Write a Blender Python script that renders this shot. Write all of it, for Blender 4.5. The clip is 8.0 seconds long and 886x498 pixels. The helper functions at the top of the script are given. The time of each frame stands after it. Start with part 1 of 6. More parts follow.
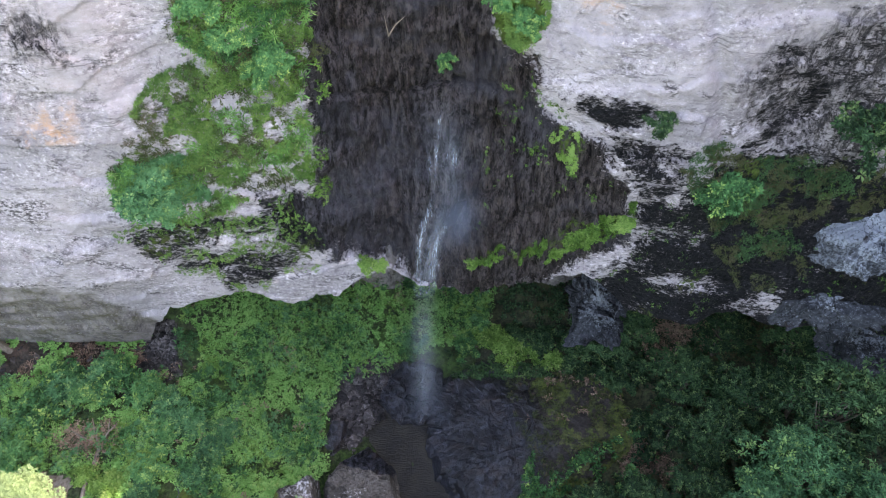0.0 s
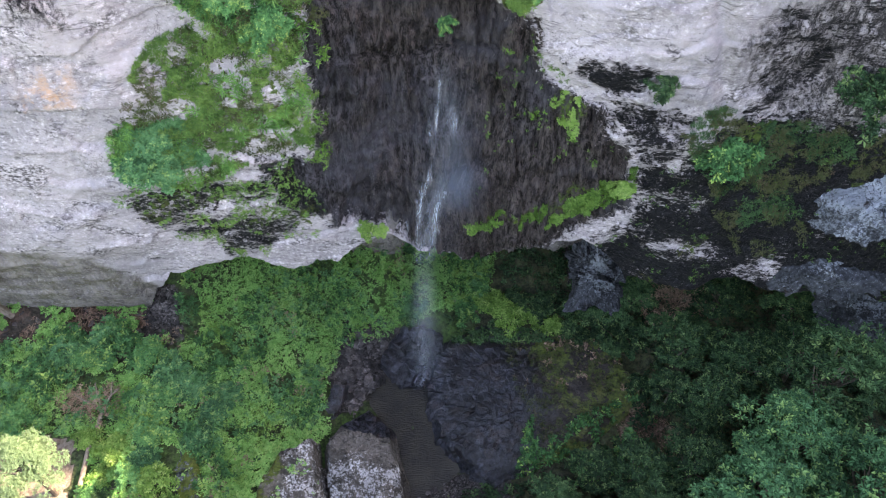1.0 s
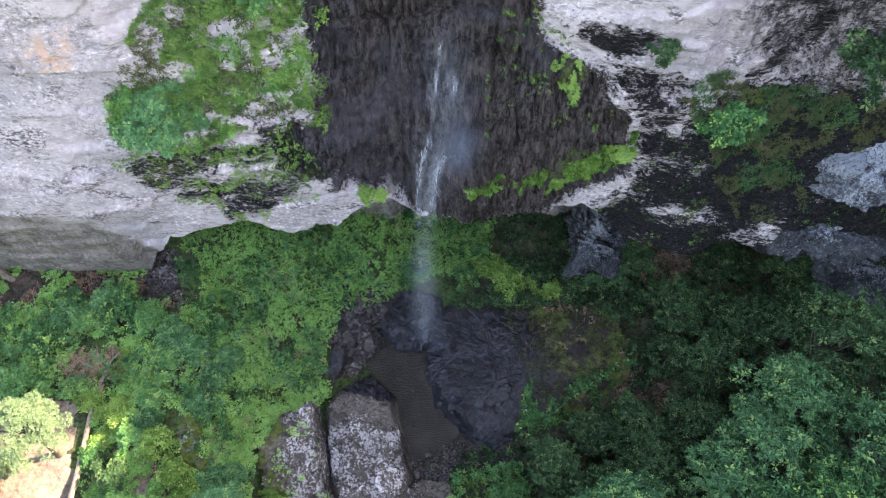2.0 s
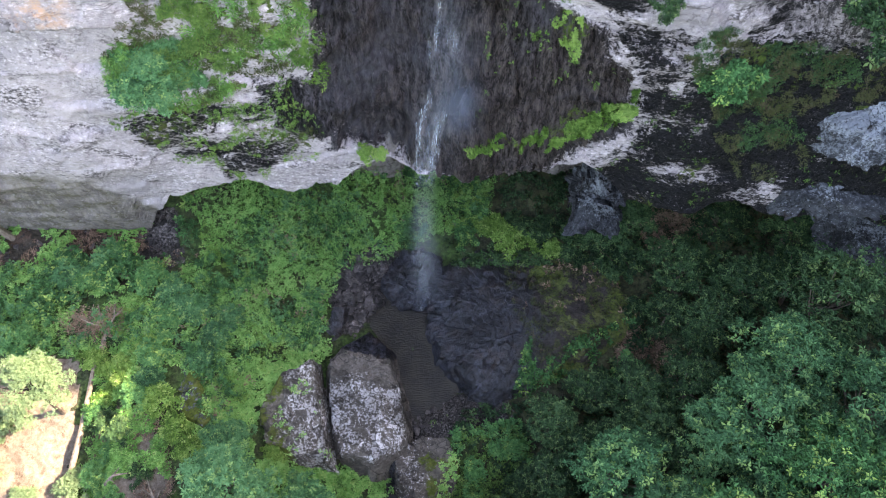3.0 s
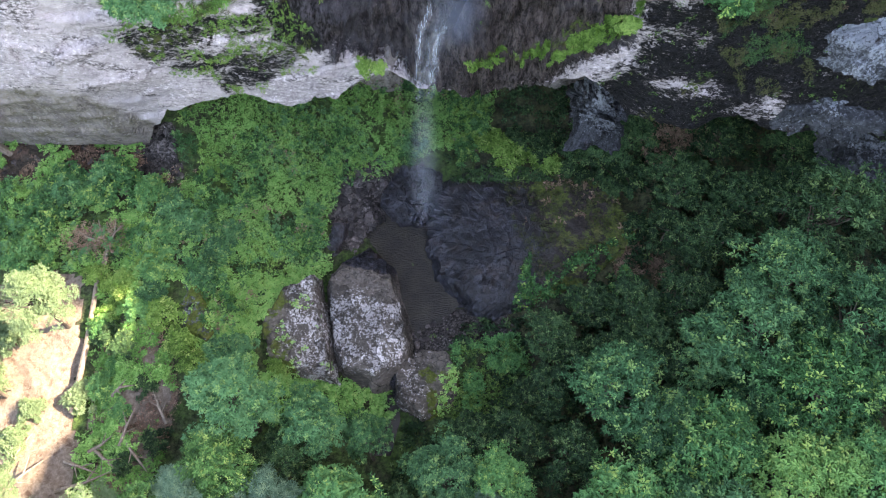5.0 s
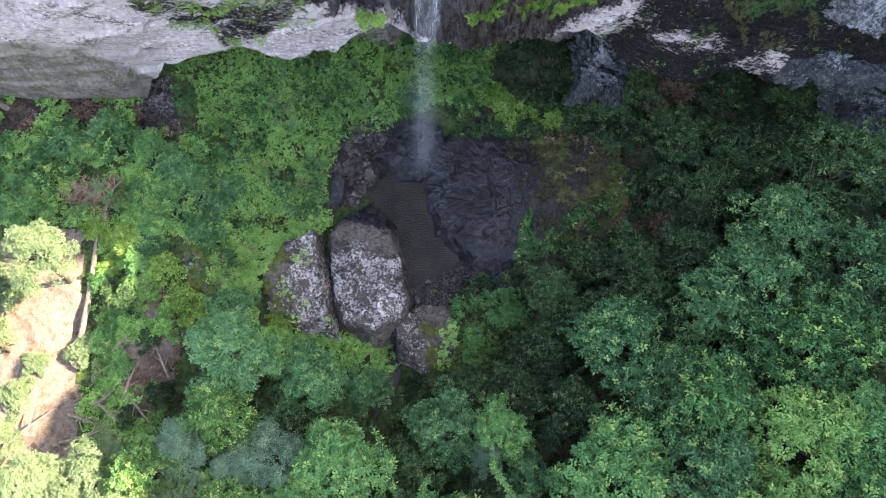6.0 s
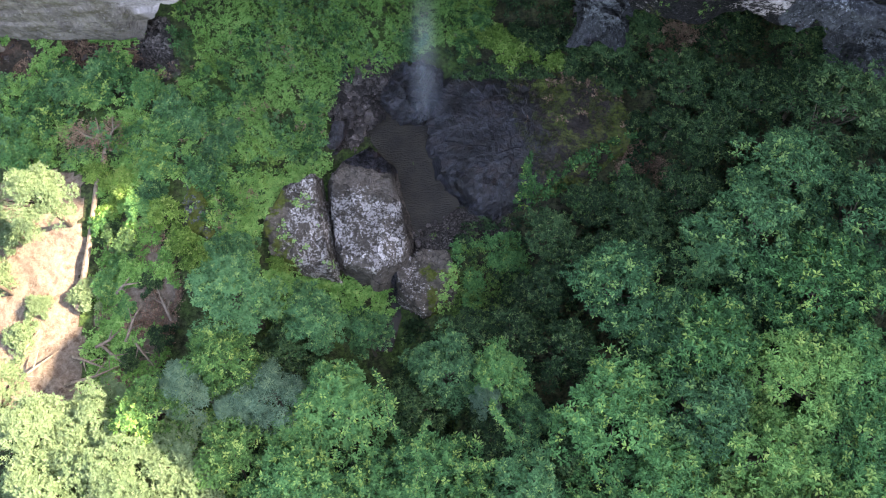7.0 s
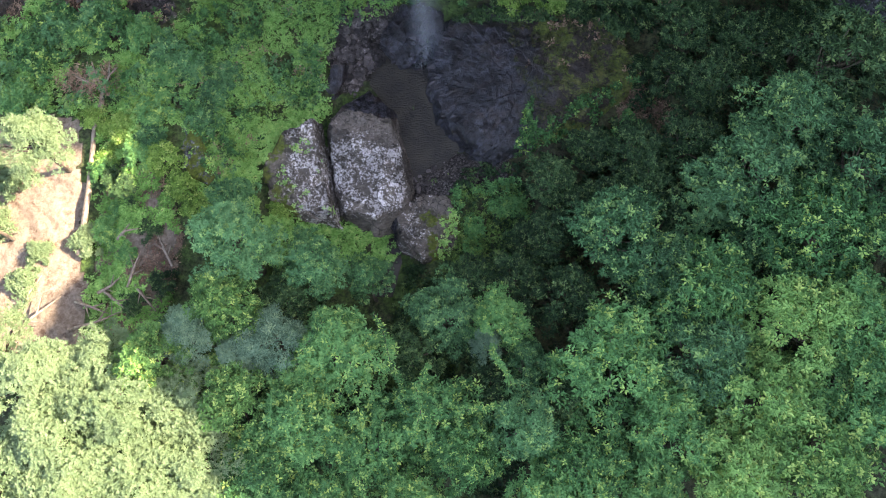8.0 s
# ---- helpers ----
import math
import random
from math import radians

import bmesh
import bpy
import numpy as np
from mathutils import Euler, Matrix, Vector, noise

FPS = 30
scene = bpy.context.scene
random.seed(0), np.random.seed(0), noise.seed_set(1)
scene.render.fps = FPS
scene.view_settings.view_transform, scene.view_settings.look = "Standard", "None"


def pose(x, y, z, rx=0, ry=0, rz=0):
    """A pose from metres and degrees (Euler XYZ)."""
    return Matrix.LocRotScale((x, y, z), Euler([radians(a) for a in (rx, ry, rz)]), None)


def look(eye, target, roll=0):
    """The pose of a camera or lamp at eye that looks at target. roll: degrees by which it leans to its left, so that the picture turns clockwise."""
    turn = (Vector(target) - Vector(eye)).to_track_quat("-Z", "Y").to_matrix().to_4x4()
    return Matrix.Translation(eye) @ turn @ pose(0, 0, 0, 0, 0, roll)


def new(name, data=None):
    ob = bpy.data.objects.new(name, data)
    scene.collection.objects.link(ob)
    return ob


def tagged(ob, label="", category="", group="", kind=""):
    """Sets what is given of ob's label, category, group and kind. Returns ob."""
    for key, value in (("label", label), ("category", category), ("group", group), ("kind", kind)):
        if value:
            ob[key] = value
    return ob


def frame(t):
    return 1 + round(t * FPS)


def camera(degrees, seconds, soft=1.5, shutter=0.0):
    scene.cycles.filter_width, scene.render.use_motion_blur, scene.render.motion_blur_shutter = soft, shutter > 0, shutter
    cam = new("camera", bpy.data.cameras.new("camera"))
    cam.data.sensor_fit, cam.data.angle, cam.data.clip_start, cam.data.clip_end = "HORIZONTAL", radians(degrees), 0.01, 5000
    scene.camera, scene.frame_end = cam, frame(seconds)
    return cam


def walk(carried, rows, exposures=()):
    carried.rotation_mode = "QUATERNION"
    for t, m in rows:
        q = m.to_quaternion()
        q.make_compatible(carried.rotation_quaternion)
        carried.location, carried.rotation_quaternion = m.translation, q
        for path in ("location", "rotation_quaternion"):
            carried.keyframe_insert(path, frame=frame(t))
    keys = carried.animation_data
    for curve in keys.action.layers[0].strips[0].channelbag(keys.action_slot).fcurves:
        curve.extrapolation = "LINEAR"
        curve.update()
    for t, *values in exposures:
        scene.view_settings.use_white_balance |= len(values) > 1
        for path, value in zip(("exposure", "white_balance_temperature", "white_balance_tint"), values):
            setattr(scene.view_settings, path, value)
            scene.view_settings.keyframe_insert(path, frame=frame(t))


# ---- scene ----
# camera: a hovering drone that tips its lens down
cam = camera(54.5, 8.0, soft=1.0)
EYE, TILT = 50.0, -51.96
# seconds, how far the lens has tipped down, turn and roll
DIPS = [(0.0, 0.0, -0.02, 0.14), (0.5, 1.164, -0.01, 0.13), (1.0, 2.311, 0.0, 0.11), (2.5, 5.986, -0.03, -0.01), (3.0, 7.407, -0.03, -0.02), (3.5, 8.842, -0.03, -0.02), (4.0, 10.251, -0.04, -0.03),
        (4.5, 11.659, -0.05, -0.06), (6.0, 15.986, -0.02, -0.08), (6.5, 17.831, 0.02, -0.08), (7.0, 19.723, 0.04, -0.07), (7.5, 21.546, 0.08, -0.04), (8.0, 23.335, 0.10, 0.0)]
walk(cam, [(t, pose(0, 0, EYE, 90 + TILT - dip, 0, turn) @ pose(0, 0, 0, 0, 0, -roll)) for t, dip, turn, roll in DIPS], [(0.0, 3.38, 8400, 18), (1.0, 3.42, 8400, 18), (2.5, 3.52, 8400, 18), (4.5, 3.56, 8400, 18), (6.0, 3.54, 8400, 18), (8.0, 3.44, 8400, 18)])

# ---- light ----
SUN_UP, SUN_TURN = 40.0, 82.0          # height, and turn from the cliff's direction towards the right
world = bpy.data.worlds.new("sky")
scene.world = world
world.use_nodes = True
sky = world.node_tree.nodes.new("ShaderNodeTexSky")
sky.sky_type, sky.sun_disc = "NISHITA", False
sky.sun_elevation, sky.sun_rotation = radians(SUN_UP), radians(SUN_TURN)
back = world.node_tree.nodes["Background"]
back.inputs["Strength"].default_value = 0.15
world.node_tree.links.new(sky.outputs[0], back.inputs["Color"])
sun = new("sun", bpy.data.lights.new("sun", "SUN"))
sun.data.energy, sun.data.angle, sun.data.color = 3.6, radians(0.53), (1.0, 0.94, 0.84)
to_sun = Vector((math.sin(radians(SUN_TURN)) * math.cos(radians(SUN_UP)), math.cos(radians(SUN_TURN)) * math.cos(radians(SUN_UP)), math.sin(radians(SUN_UP))))
sun.matrix_world = look(to_sun * 150, (0, 0, 0))


# ---- materials ----
class Nodes:
    """Short writing for a node material."""

    def __init__(self, name):
        self.mat = bpy.data.materials.new(name)
        self.mat.use_nodes = True
        self.tree = self.mat.node_tree
        self.tree.nodes.clear()
        self.out = self.tree.nodes.new("ShaderNodeOutputMaterial")

    def link(self, a, b):
        self.tree.links.new(a, b)

    def put(self, socket, value):
        if isinstance(value, bpy.types.NodeSocket):
            self.link(value, socket)
        elif isinstance(value, tuple) and len(value) == 3 and socket.type == "RGBA":
            socket.default_value = (*value, 1)
        else:
            socket.default_value = value

    def place(self, scale=(1, 1, 1)):
        co = self.tree.nodes.new("ShaderNodeNewGeometry").outputs["Position"]
        m = self.tree.nodes.new("ShaderNodeMapping")
        m.inputs["Scale"].default_value = scale
        self.link(co, m.inputs["Vector"])
        return m.outputs[0]

    def noise(self, scale, vec, detail=6, rough=0.6, warp=0.0):
        n = self.tree.nodes.new("ShaderNodeTexNoise")
        n.inputs["Scale"].default_value, n.inputs["Detail"].default_value = scale, detail
        n.inputs["Roughness"].default_value, n.inputs["Distortion"].default_value = rough, warp
        self.link(vec, n.inputs["Vector"])
        return n.outputs["Fac"]

    def voronoi(self, scale, vec, feature="F1", out="Distance"):
        n = self.tree.nodes.new("ShaderNodeTexVoronoi")
        n.feature = feature
        n.inputs["Scale"].default_value = scale
        self.link(vec, n.inputs["Vector"])
        return n.outputs[out]

    def attr(self, name):
        n = self.tree.nodes.new("ShaderNodeAttribute")
        n.attribute_name = name
        return n.outputs["Fac"]

    def uv(self):
        return self.tree.nodes.new("ShaderNodeTexCoord").outputs["UV"]

    def split(self, vec):
        n = self.tree.nodes.new("ShaderNodeSeparateXYZ")
        self.link(vec, n.inputs[0])
        return n.outputs

    def island(self):
        return self.tree.nodes.new("ShaderNodeNewGeometry").outputs["Random Per Island"]

    def object_random(self):
        return self.tree.nodes.new("ShaderNodeObjectInfo").outputs["Random"]

    def math(self, kind, a, b=0.0, clamp=False):
        n = self.tree.nodes.new("ShaderNodeMath")
        n.operation, n.use_clamp = kind, clamp
        self.put(n.inputs[0], a)
        self.put(n.inputs[1], b)
        return n.outputs[0]

    def range(self, v, a, b, c=0.0, d=1.0):
        n = self.tree.nodes.new("ShaderNodeMapRange")
        for i, val in enumerate((v, a, b, c, d)):
            self.put(n.inputs[i], val)
        return n.outputs[0]

    def mix(self, fac, a, b, kind="MIX"):
        n = self.tree.nodes.new("ShaderNodeMix")
        n.data_type, n.blend_type = "RGBA", kind
        self.put(n.inputs["Factor"], fac)
        self.put(n.inputs[6], a)
        self.put(n.inputs[7], b)
        return n.outputs[2]

    def bump(self, height, strength, distance):
        n = self.tree.nodes.new("ShaderNodeBump")
        n.inputs["Strength"].default_value, n.inputs["Distance"].default_value = strength, distance
        self.link(height, n.inputs["Height"])
        return n.outputs[0]

    def surface(self, color, rough=0.8, normal=None, spec=0.3):
        b = self.tree.nodes.new("ShaderNodeBsdfPrincipled")
        self.put(b.inputs["Base Color"], color)
        self.put(b.inputs["Roughness"], rough)
        self.put(b.inputs["Specular IOR Level"], spec)
        if normal is not None:
            self.link(normal, b.inputs["Normal"])
        return b.outputs[0]

    def done(self, shader):
        self.link(shader, self.out.inputs["Surface"])
        return self.mat


def cliff_material():
    m = Nodes("cliff_rock")
    p = m.place()
    up = m.place((1.0, 1.0, 0.22))       # drawn out downwards
    lay = m.place((0.35, 0.35, 1.6))     # drawn out along the beds
    big, mid, fine, dots = m.noise(0.22, p), m.noise(1.2, p, 9, 0.68), m.noise(3.4, p, 10, 0.78), m.noise(7.5, p, 8, 0.78)
    beds, runs = m.noise(1.7, lay, 9, 0.72, 0.4), m.noise(2.2, up, 9, 0.72, 0.3)
    def hairline(scale, vec, width, detail=7, warp=0.3):
        """Thin broken lines along the contours of a noise."""
        n = m.noise(scale, vec, detail, 0.62, warp)
        return m.range(m.math("ABSOLUTE", m.math("SUBTRACT", n, 0.5)), 0.0, width, 1.0, 0.0)

    # pale weathered limestone
    grain = m.noise(5.0, m.place((0.8, 0.8, 1.4)), 10, 0.82)
    slow = m.noise(0.10, p, 4, 0.55)
    pale = m.mix(m.range(mid, 0.36, 0.62), (0.2529, 0.2181, 0.2235), (0.3573, 0.3104, 0.3157))
    pale = m.mix(m.range(big, 0.42, 0.62, 0, 0.75), pale, (0.4129, 0.3583, 0.3595))
    pale = m.mix(m.range(slow, 0.52, 0.62, 0, 0.60), pale, (0.2393, 0.2159, 0.2303))
    pale = m.mix(m.range(beds, 0.55, 0.61, 0, 0.30), pale, (0.1600, 0.1357, 0.1393))
    pale = m.mix(m.range(runs, 0.57, 0.68, 0, 0.35), pale, (0.1872, 0.1603, 0.1630))
    gritty = m.range(m.noise(0.33, p, 5, 0.6), 0.40, 0.58, 0.25, 1.0)
    crumb = m.noise(4.6, m.place((0.9, 0.9, 1.3)), 7, 0.78)
    pale = m.mix(m.math("MULTIPLY", m.range(crumb, 0.555, 0.590, 0, 0.80), gritty), pale, (0.1418, 0.1213, 0.1236))
    pale = m.mix(m.math("MULTIPLY", m.range(crumb, 0.450, 0.400, 0, 0.75), gritty), pale, (0.6352, 0.5531, 0.5562))
    # black lichen in clusters, drawn out along the beds
    blotch = m.range(m.noise(0.42, m.place((0.8, 0.8, 1.3)), 6, 0.62, 0.5), 0.54, 0.64)
    black = m.math("MULTIPLY", m.range(crumb, 0.490, 0.525), blotch)
    pale = m.mix(m.math("MULTIPLY", black, 0.85), pale, (0.0294, 0.0265, 0.0267))
    # joints along the beds and across them
    joint = m.math("MULTIPLY", hairline(0.42, m.place((0.16, 0.16, 1.0)), 0.010), m.range(m.noise(0.6, p, 4, 0.6), 0.48, 0.58))
    joint = m.math("MAXIMUM", joint, m.math("MULTIPLY", hairline(0.9, m.place((0.8, 0.8, 0.55)), 0.009), m.range(m.noise(0.45, m.place((1, 1, 0.8)), 4, 0.6), 0.53, 0.62)))
    pale = m.mix(m.math("MULTIPLY", joint, 0.75), pale, (0.070, 0.062, 0.063))
    pale = m.mix(m.math("MULTIPLY", m.math("MULTIPLY", m.attr("ochre"), m.range(mid, 0.47, 0.56)), m.range(grain, 0.42, 0.54, 0.25, 0.8)), pale, (0.4768, 0.2730, 0.1646))
    # dark wet basalt: grey where it is washed smooth, brown and fluted beside the water
    thin = m.noise(3.6, m.place((1.3, 1.3, 0.20)), 13, 0.84, 0.1)
    rusty = m.range(m.noise(0.17, m.place((1.0, 1.0, 0.7)), 5, 0.6, 0.4), 0.40, 0.54)
    dark = m.mix(m.range(thin, 0.45, 0.54), (0.0097, 0.0083, 0.0087), (0.0680, 0.0607, 0.0680))
    dark = m.mix(m.math("MULTIPLY", rusty, 0.75), dark, m.mix(m.range(thin, 0.45, 0.55), (0.0079, 0.0058, 0.0051), (0.0875, 0.0656, 0.0571)))
    dark = m.mix(m.range(runs, 0.55, 0.62, 0, 0.60), dark, (0.0109, 0.0091, 0.0097))
    washed = m.range(m.noise(0.26, m.place((0.8, 0.8, 1.1)), 5, 0.6, 0.6), 0.50, 0.62, 0, 0.60)
    dark = m.mix(washed, dark, m.mix(m.range(fine, 0.38, 0.62), (0.0437, 0.0407, 0.0473), (0.0753, 0.0704, 0.0814)))
    dark = m.mix(m.math("MULTIPLY", m.range(grain, 0.56, 0.63, 0, 0.7), m.range(mid, 0.42, 0.55)), dark, (0.0777, 0.0704, 0.0825))
    slits = m.math("MULTIPLY", hairline(1.5, m.place((1.2, 1.2, 0.16)), 0.016, 6, 0.1), m.range(m.noise(0.5, p, 4, 0.6), 0.45, 0.55))
    dark = m.mix(m.math("MULTIPLY", slits, 0.85), dark, (0.0022, 0.0020, 0.0022))
    dark = m.mix(m.math("MULTIPLY", m.range(dots, 0.61, 0.65, 0, 0.7), m.range(mid, 0.46, 0.56)), dark, (0.1700, 0.1500, 0.1500))
    # where pale rock and black lichen lie mixed
    speck = m.noise(4.6, m.place((0.85, 0.85, 1.7)), 11, 0.84)
    wet = m.attr("wet")
    wet = m.range(m.math("ADD", wet, m.math("MULTIPLY", m.math("SUBTRACT", speck, 0.5), 3.4)), 0.46, 0.56)
    mott = m.attr("mottle")
    torn = m.math("ADD", m.math("MULTIPLY", m.noise(1.2, m.place((0.75, 0.75, 1.6)), 12, 0.78, 0.3), 0.45), m.math("MULTIPLY", speck, 0.57))
    share = m.math("ADD", m.math("MULTIPLY", mott, 0.24), torn)
    wet = m.math("MAXIMUM", wet, m.math("MULTIPLY", m.range(share, 0.665, 0.70), m.range(mott, 0.05, 0.25)))
    streak = m.math("MULTIPLY", m.attr("streak"), m.range(m.noise(2.6, m.place((1.2, 1.2, 0.40)), 13, 0.88, 0.2), 0.49, 0.53))
    wet = m.math("MAXIMUM", wet, streak)
    lichen = m.mix(m.range(grain, 0.44, 0.56), (0.0030, 0.0030, 0.0034), (0.0150, 0.0145, 0.0160))
    lichen = m.mix(m.range(dots, 0.57, 0.62, 0, 0.7), lichen, (0.085, 0.078, 0.080))
    col = m.mix(wet, pale, m.mix(m.range(mott, 0.35, 0.75), dark, lichen))
    # brown and olive stains, with the shade of receding faces in the tone
    grime_shade = m.math("MULTIPLY", m.attr("grime_shade"), m.range(mid, 0.30, 0.62, 0.6, 1.0))
    dull_tone = m.mix(m.range(runs, 0.42, 0.58), (0.048, 0.040, 0.027), (0.150, 0.127, 0.097))
    dull_tone = m.mix(m.range(mid, 0.52, 0.60, 0, 0.7), dull_tone, (0.060, 0.056, 0.024))
    dull_tone = m.mix(m.range(crumb, 0.555, 0.59, 0, 0.8), dull_tone, (0.26, 0.24, 0.22))
    dull_tone = m.mix(m.range(crumb, 0.43, 0.40, 0, 0.7), dull_tone, (0.020, 0.018, 0.014))
    dull_tone = m.mix(m.range(beds, 0.54, 0.64, 0, 0.6), dull_tone, (0.045, 0.048, 0.018))
    col = m.mix(grime_shade, col, dull_tone)
    moss = m.range(m.math("ADD", m.attr("moss"), m.math("MULTIPLY", m.math("SUBTRACT", m.noise(3.2, p, 9, 0.75), 0.5), 1.7)), 0.45, 0.58)
    green = m.mix(m.range(fine, 0.38, 0.62), (0.022, 0.040, 0.010), (0.085, 0.13, 0.025))
    green = m.mix(m.range(mid, 0.48, 0.62, 0, 0.75), green, (0.085, 0.060, 0.036))
    col = m.mix(moss, col, green)
    rough = m.math("SUBTRACT", 0.90, m.math("MULTIPLY", wet, 0.30))
    h = m.math("ADD", m.math("MULTIPLY", mid, 0.12), m.math("ADD", m.math("MULTIPLY", fine, 0.5), m.math("ADD", m.math("MULTIPLY", runs, 0.35), m.math("MULTIPLY", dots, 0.3))))
    h = m.math("ADD", m.math("MULTIPLY", h, m.range(wet, 0.0, 1.0, 1.0, 0.5)), m.math("MULTIPLY", wet, m.math("MULTIPLY", thin, 1.2)))
    return m.done(m.surface(col, rough, m.bump(h, 1.0, 0.15), 0.10))


def rock_material(name, dry, light, cap=0.5, shine=0.42, gloss=0.12, vary=""):
    """Boulder rock: dry stone, flecks of pale lichen, moss on top, wet darkening."""
    m = Nodes(name)
    p = m.place()
    mid, fine, dots = m.noise(0.9, p, 9, 0.7), m.noise(3.4, p, 10, 0.78), m.noise(7.5, p, 8, 0.78)
    col = m.mix(m.range(fine, 0.40, 0.60), dry, tuple(c * 2.1 for c in dry))
    col = m.mix(m.range(dots, 0.58, 0.66, 0, 0.6), col, tuple(c * 0.4 for c in dry))
    part_lich = m.math("ADD", m.math("MULTIPLY", m.math("MULTIPLY", m.attr("lichen"), m.range(mid, 0.38, 0.58, 0.35, 1.15)), 0.14), m.math("ADD", m.math("MULTIPLY", fine, 0.50), m.math("MULTIPLY", dots, 0.70)))
    lich = m.range(part_lich, 0.74 - 0.14 * cap, 0.78 - 0.13 * cap)
    col = m.mix(lich, col, m.mix(m.range(dots, 0.4, 0.6), tuple(c * 0.75 for c in light), light))
    wet = m.range(m.math("ADD", m.attr("wet"), m.math("MULTIPLY", m.math("SUBTRACT", mid, 0.5), 1.2)), 0.40, 0.60)
    soaked = m.mix(m.range(fine, 0.45, 0.57), (0.003, 0.003, 0.004), (0.036, 0.036, 0.045))
    soaked = m.mix(m.range(mid, 0.50, 0.60, 0, 0.55), soaked, (0.026, 0.014, 0.010))
    soaked = m.mix(m.range(dots, 0.60, 0.68, 0, 0.6), soaked, (0.12, 0.115, 0.12))
    col = m.mix(wet, col, soaked)
    warped = m.tree.nodes.new("ShaderNodeVectorMath")
    warped.operation = "MULTIPLY_ADD"
    tone_noise = m.tree.nodes.new("ShaderNodeTexNoise")
    tone_noise.inputs["Scale"].default_value, tone_noise.inputs["Detail"].default_value = 1.3, 5
    m.link(p, tone_noise.inputs["Vector"])
    m.link(tone_noise.outputs["Color"], warped.inputs[0])
    warped.inputs[1].default_value = (0.45, 0.45, 0.45)
    m.link(p, warped.inputs[2])
    block = m.split(m.voronoi(0.75, warped.outputs[0], "F1", "Color"))[0]
    col = m.mix(1.0, col, m.mix(block, (0.55, 0.55, 0.55), (1.45, 1.45, 1.45)), "MULTIPLY")
    crack = m.voronoi(0.75, warped.outputs[0], "DISTANCE_TO_EDGE")
    crack = m.range(m.math("ADD", crack, m.math("MULTIPLY", fine, 0.06)), 0.03, 0.055, 0.85, 0.0)
    col = m.mix(m.math("MULTIPLY", crack, m.range(mid, 0.47, 0.57)), col, (0.006, 0.006, 0.006))
    hair = m.voronoi(2.1, warped.outputs[0], "DISTANCE_TO_EDGE")
    hair = m.range(m.math("ADD", hair, m.math("MULTIPLY", dots, 0.08)), 0.05, 0.08, 0.75, 0.0)
    col = m.mix(m.math("MULTIPLY", hair, m.range(m.noise(0.6, p, 4, 0.6), 0.46, 0.56)), col, (0.004, 0.004, 0.004))
    if vary:
        col = m.mix(1.0, col, m.mix(m.island() if vary == "piece" else m.object_random(), (0.30, 0.28, 0.28), (2.4, 2.3, 2.3)), "MULTIPLY")
    moss = m.range(m.math("ADD", m.attr("moss"), m.math("MULTIPLY", m.math("SUBTRACT", m.noise(1.8, p, 9, 0.76), 0.5), 1.8)), 0.5, 0.64)
    green = m.mix(m.range(fine, 0.38, 0.62), (0.03, 0.045, 0.010), (0.105, 0.135, 0.024))
    col = m.mix(moss, col, m.mix(m.range(mid, 0.50, 0.62, 0, 0.35), green, (0.10, 0.07, 0.04)))
    rough = m.math("SUBTRACT", 0.88, m.math("MULTIPLY", wet, shine))
    h = m.math("ADD", m.math("MULTIPLY", mid, 0.7), m.math("ADD", m.math("MULTIPLY", fine, 0.5), m.math("MULTIPLY", dots, 0.15)))
    return m.done(m.surface(col, rough, m.bump(h, 1.0, 0.2), gloss))


def ground_material():
    m = Nodes("forest_floor")
    p = m.place()
    mid, fine, dots = m.noise(0.6, p, 9, 0.7), m.noise(3.4, p, 10, 0.78), m.noise(7.5, p, 8, 0.78)
    soil = m.mix(m.range(fine, 0.40, 0.62), (0.010, 0.008, 0.006), (0.055, 0.042, 0.034))
    soil = m.mix(m.range(mid, 0.48, 0.60, 0, 0.7), soil, m.mix(m.range(dots, 0.4, 0.62), (0.035, 0.018, 0.014), (0.13, 0.070, 0.055)))
    grass = m.mix(m.range(fine, 0.42, 0.60), (0.014, 0.034, 0.009), (0.060, 0.120, 0.028))
    col = m.mix(m.math("MULTIPLY", m.attr("moss"), m.range(mid, 0.40, 0.56, 0.3, 1.0)), soil, grass)
    clay = m.mix(m.range(fine, 0.40, 0.62), (0.1050, 0.0800, 0.0620), (0.1950, 0.1580, 0.1270))
    clay = m.mix(m.range(m.noise(1.6, p, 9, 0.76), 0.53, 0.62, 0, 0.8), clay, (0.0595, 0.0348, 0.0233))
    clay = m.mix(m.range(dots, 0.58, 0.66, 0, 0.6), clay, (0.0496, 0.0510, 0.0179))
    col = m.mix(m.range(m.math("ADD", m.attr("clay"), m.math("MULTIPLY", m.math("SUBTRACT", mid, 0.5), 0.9)), 0.42, 0.58), col, clay)
    rubble = m.noise(7.0, p, 8, 0.80)
    scree = m.mix(m.range(rubble, 0.44, 0.56), (0.008, 0.007, 0.006), (0.055, 0.047, 0.044))
    scree = m.mix(m.range(rubble, 0.56, 0.62, 0, 0.8), scree, (0.17, 0.155, 0.15))
    col = m.mix(m.range(m.math("ADD", m.attr("scree"), m.math("MULTIPLY", m.math("SUBTRACT", fine, 0.5), 1.2)), 0.42, 0.58), col, scree)
    h = m.math("ADD", mid, m.math("MULTIPLY", fine, 0.5))
    return m.done(m.surface(col, 0.9, m.bump(h, 0.9, 0.15), 0.2))


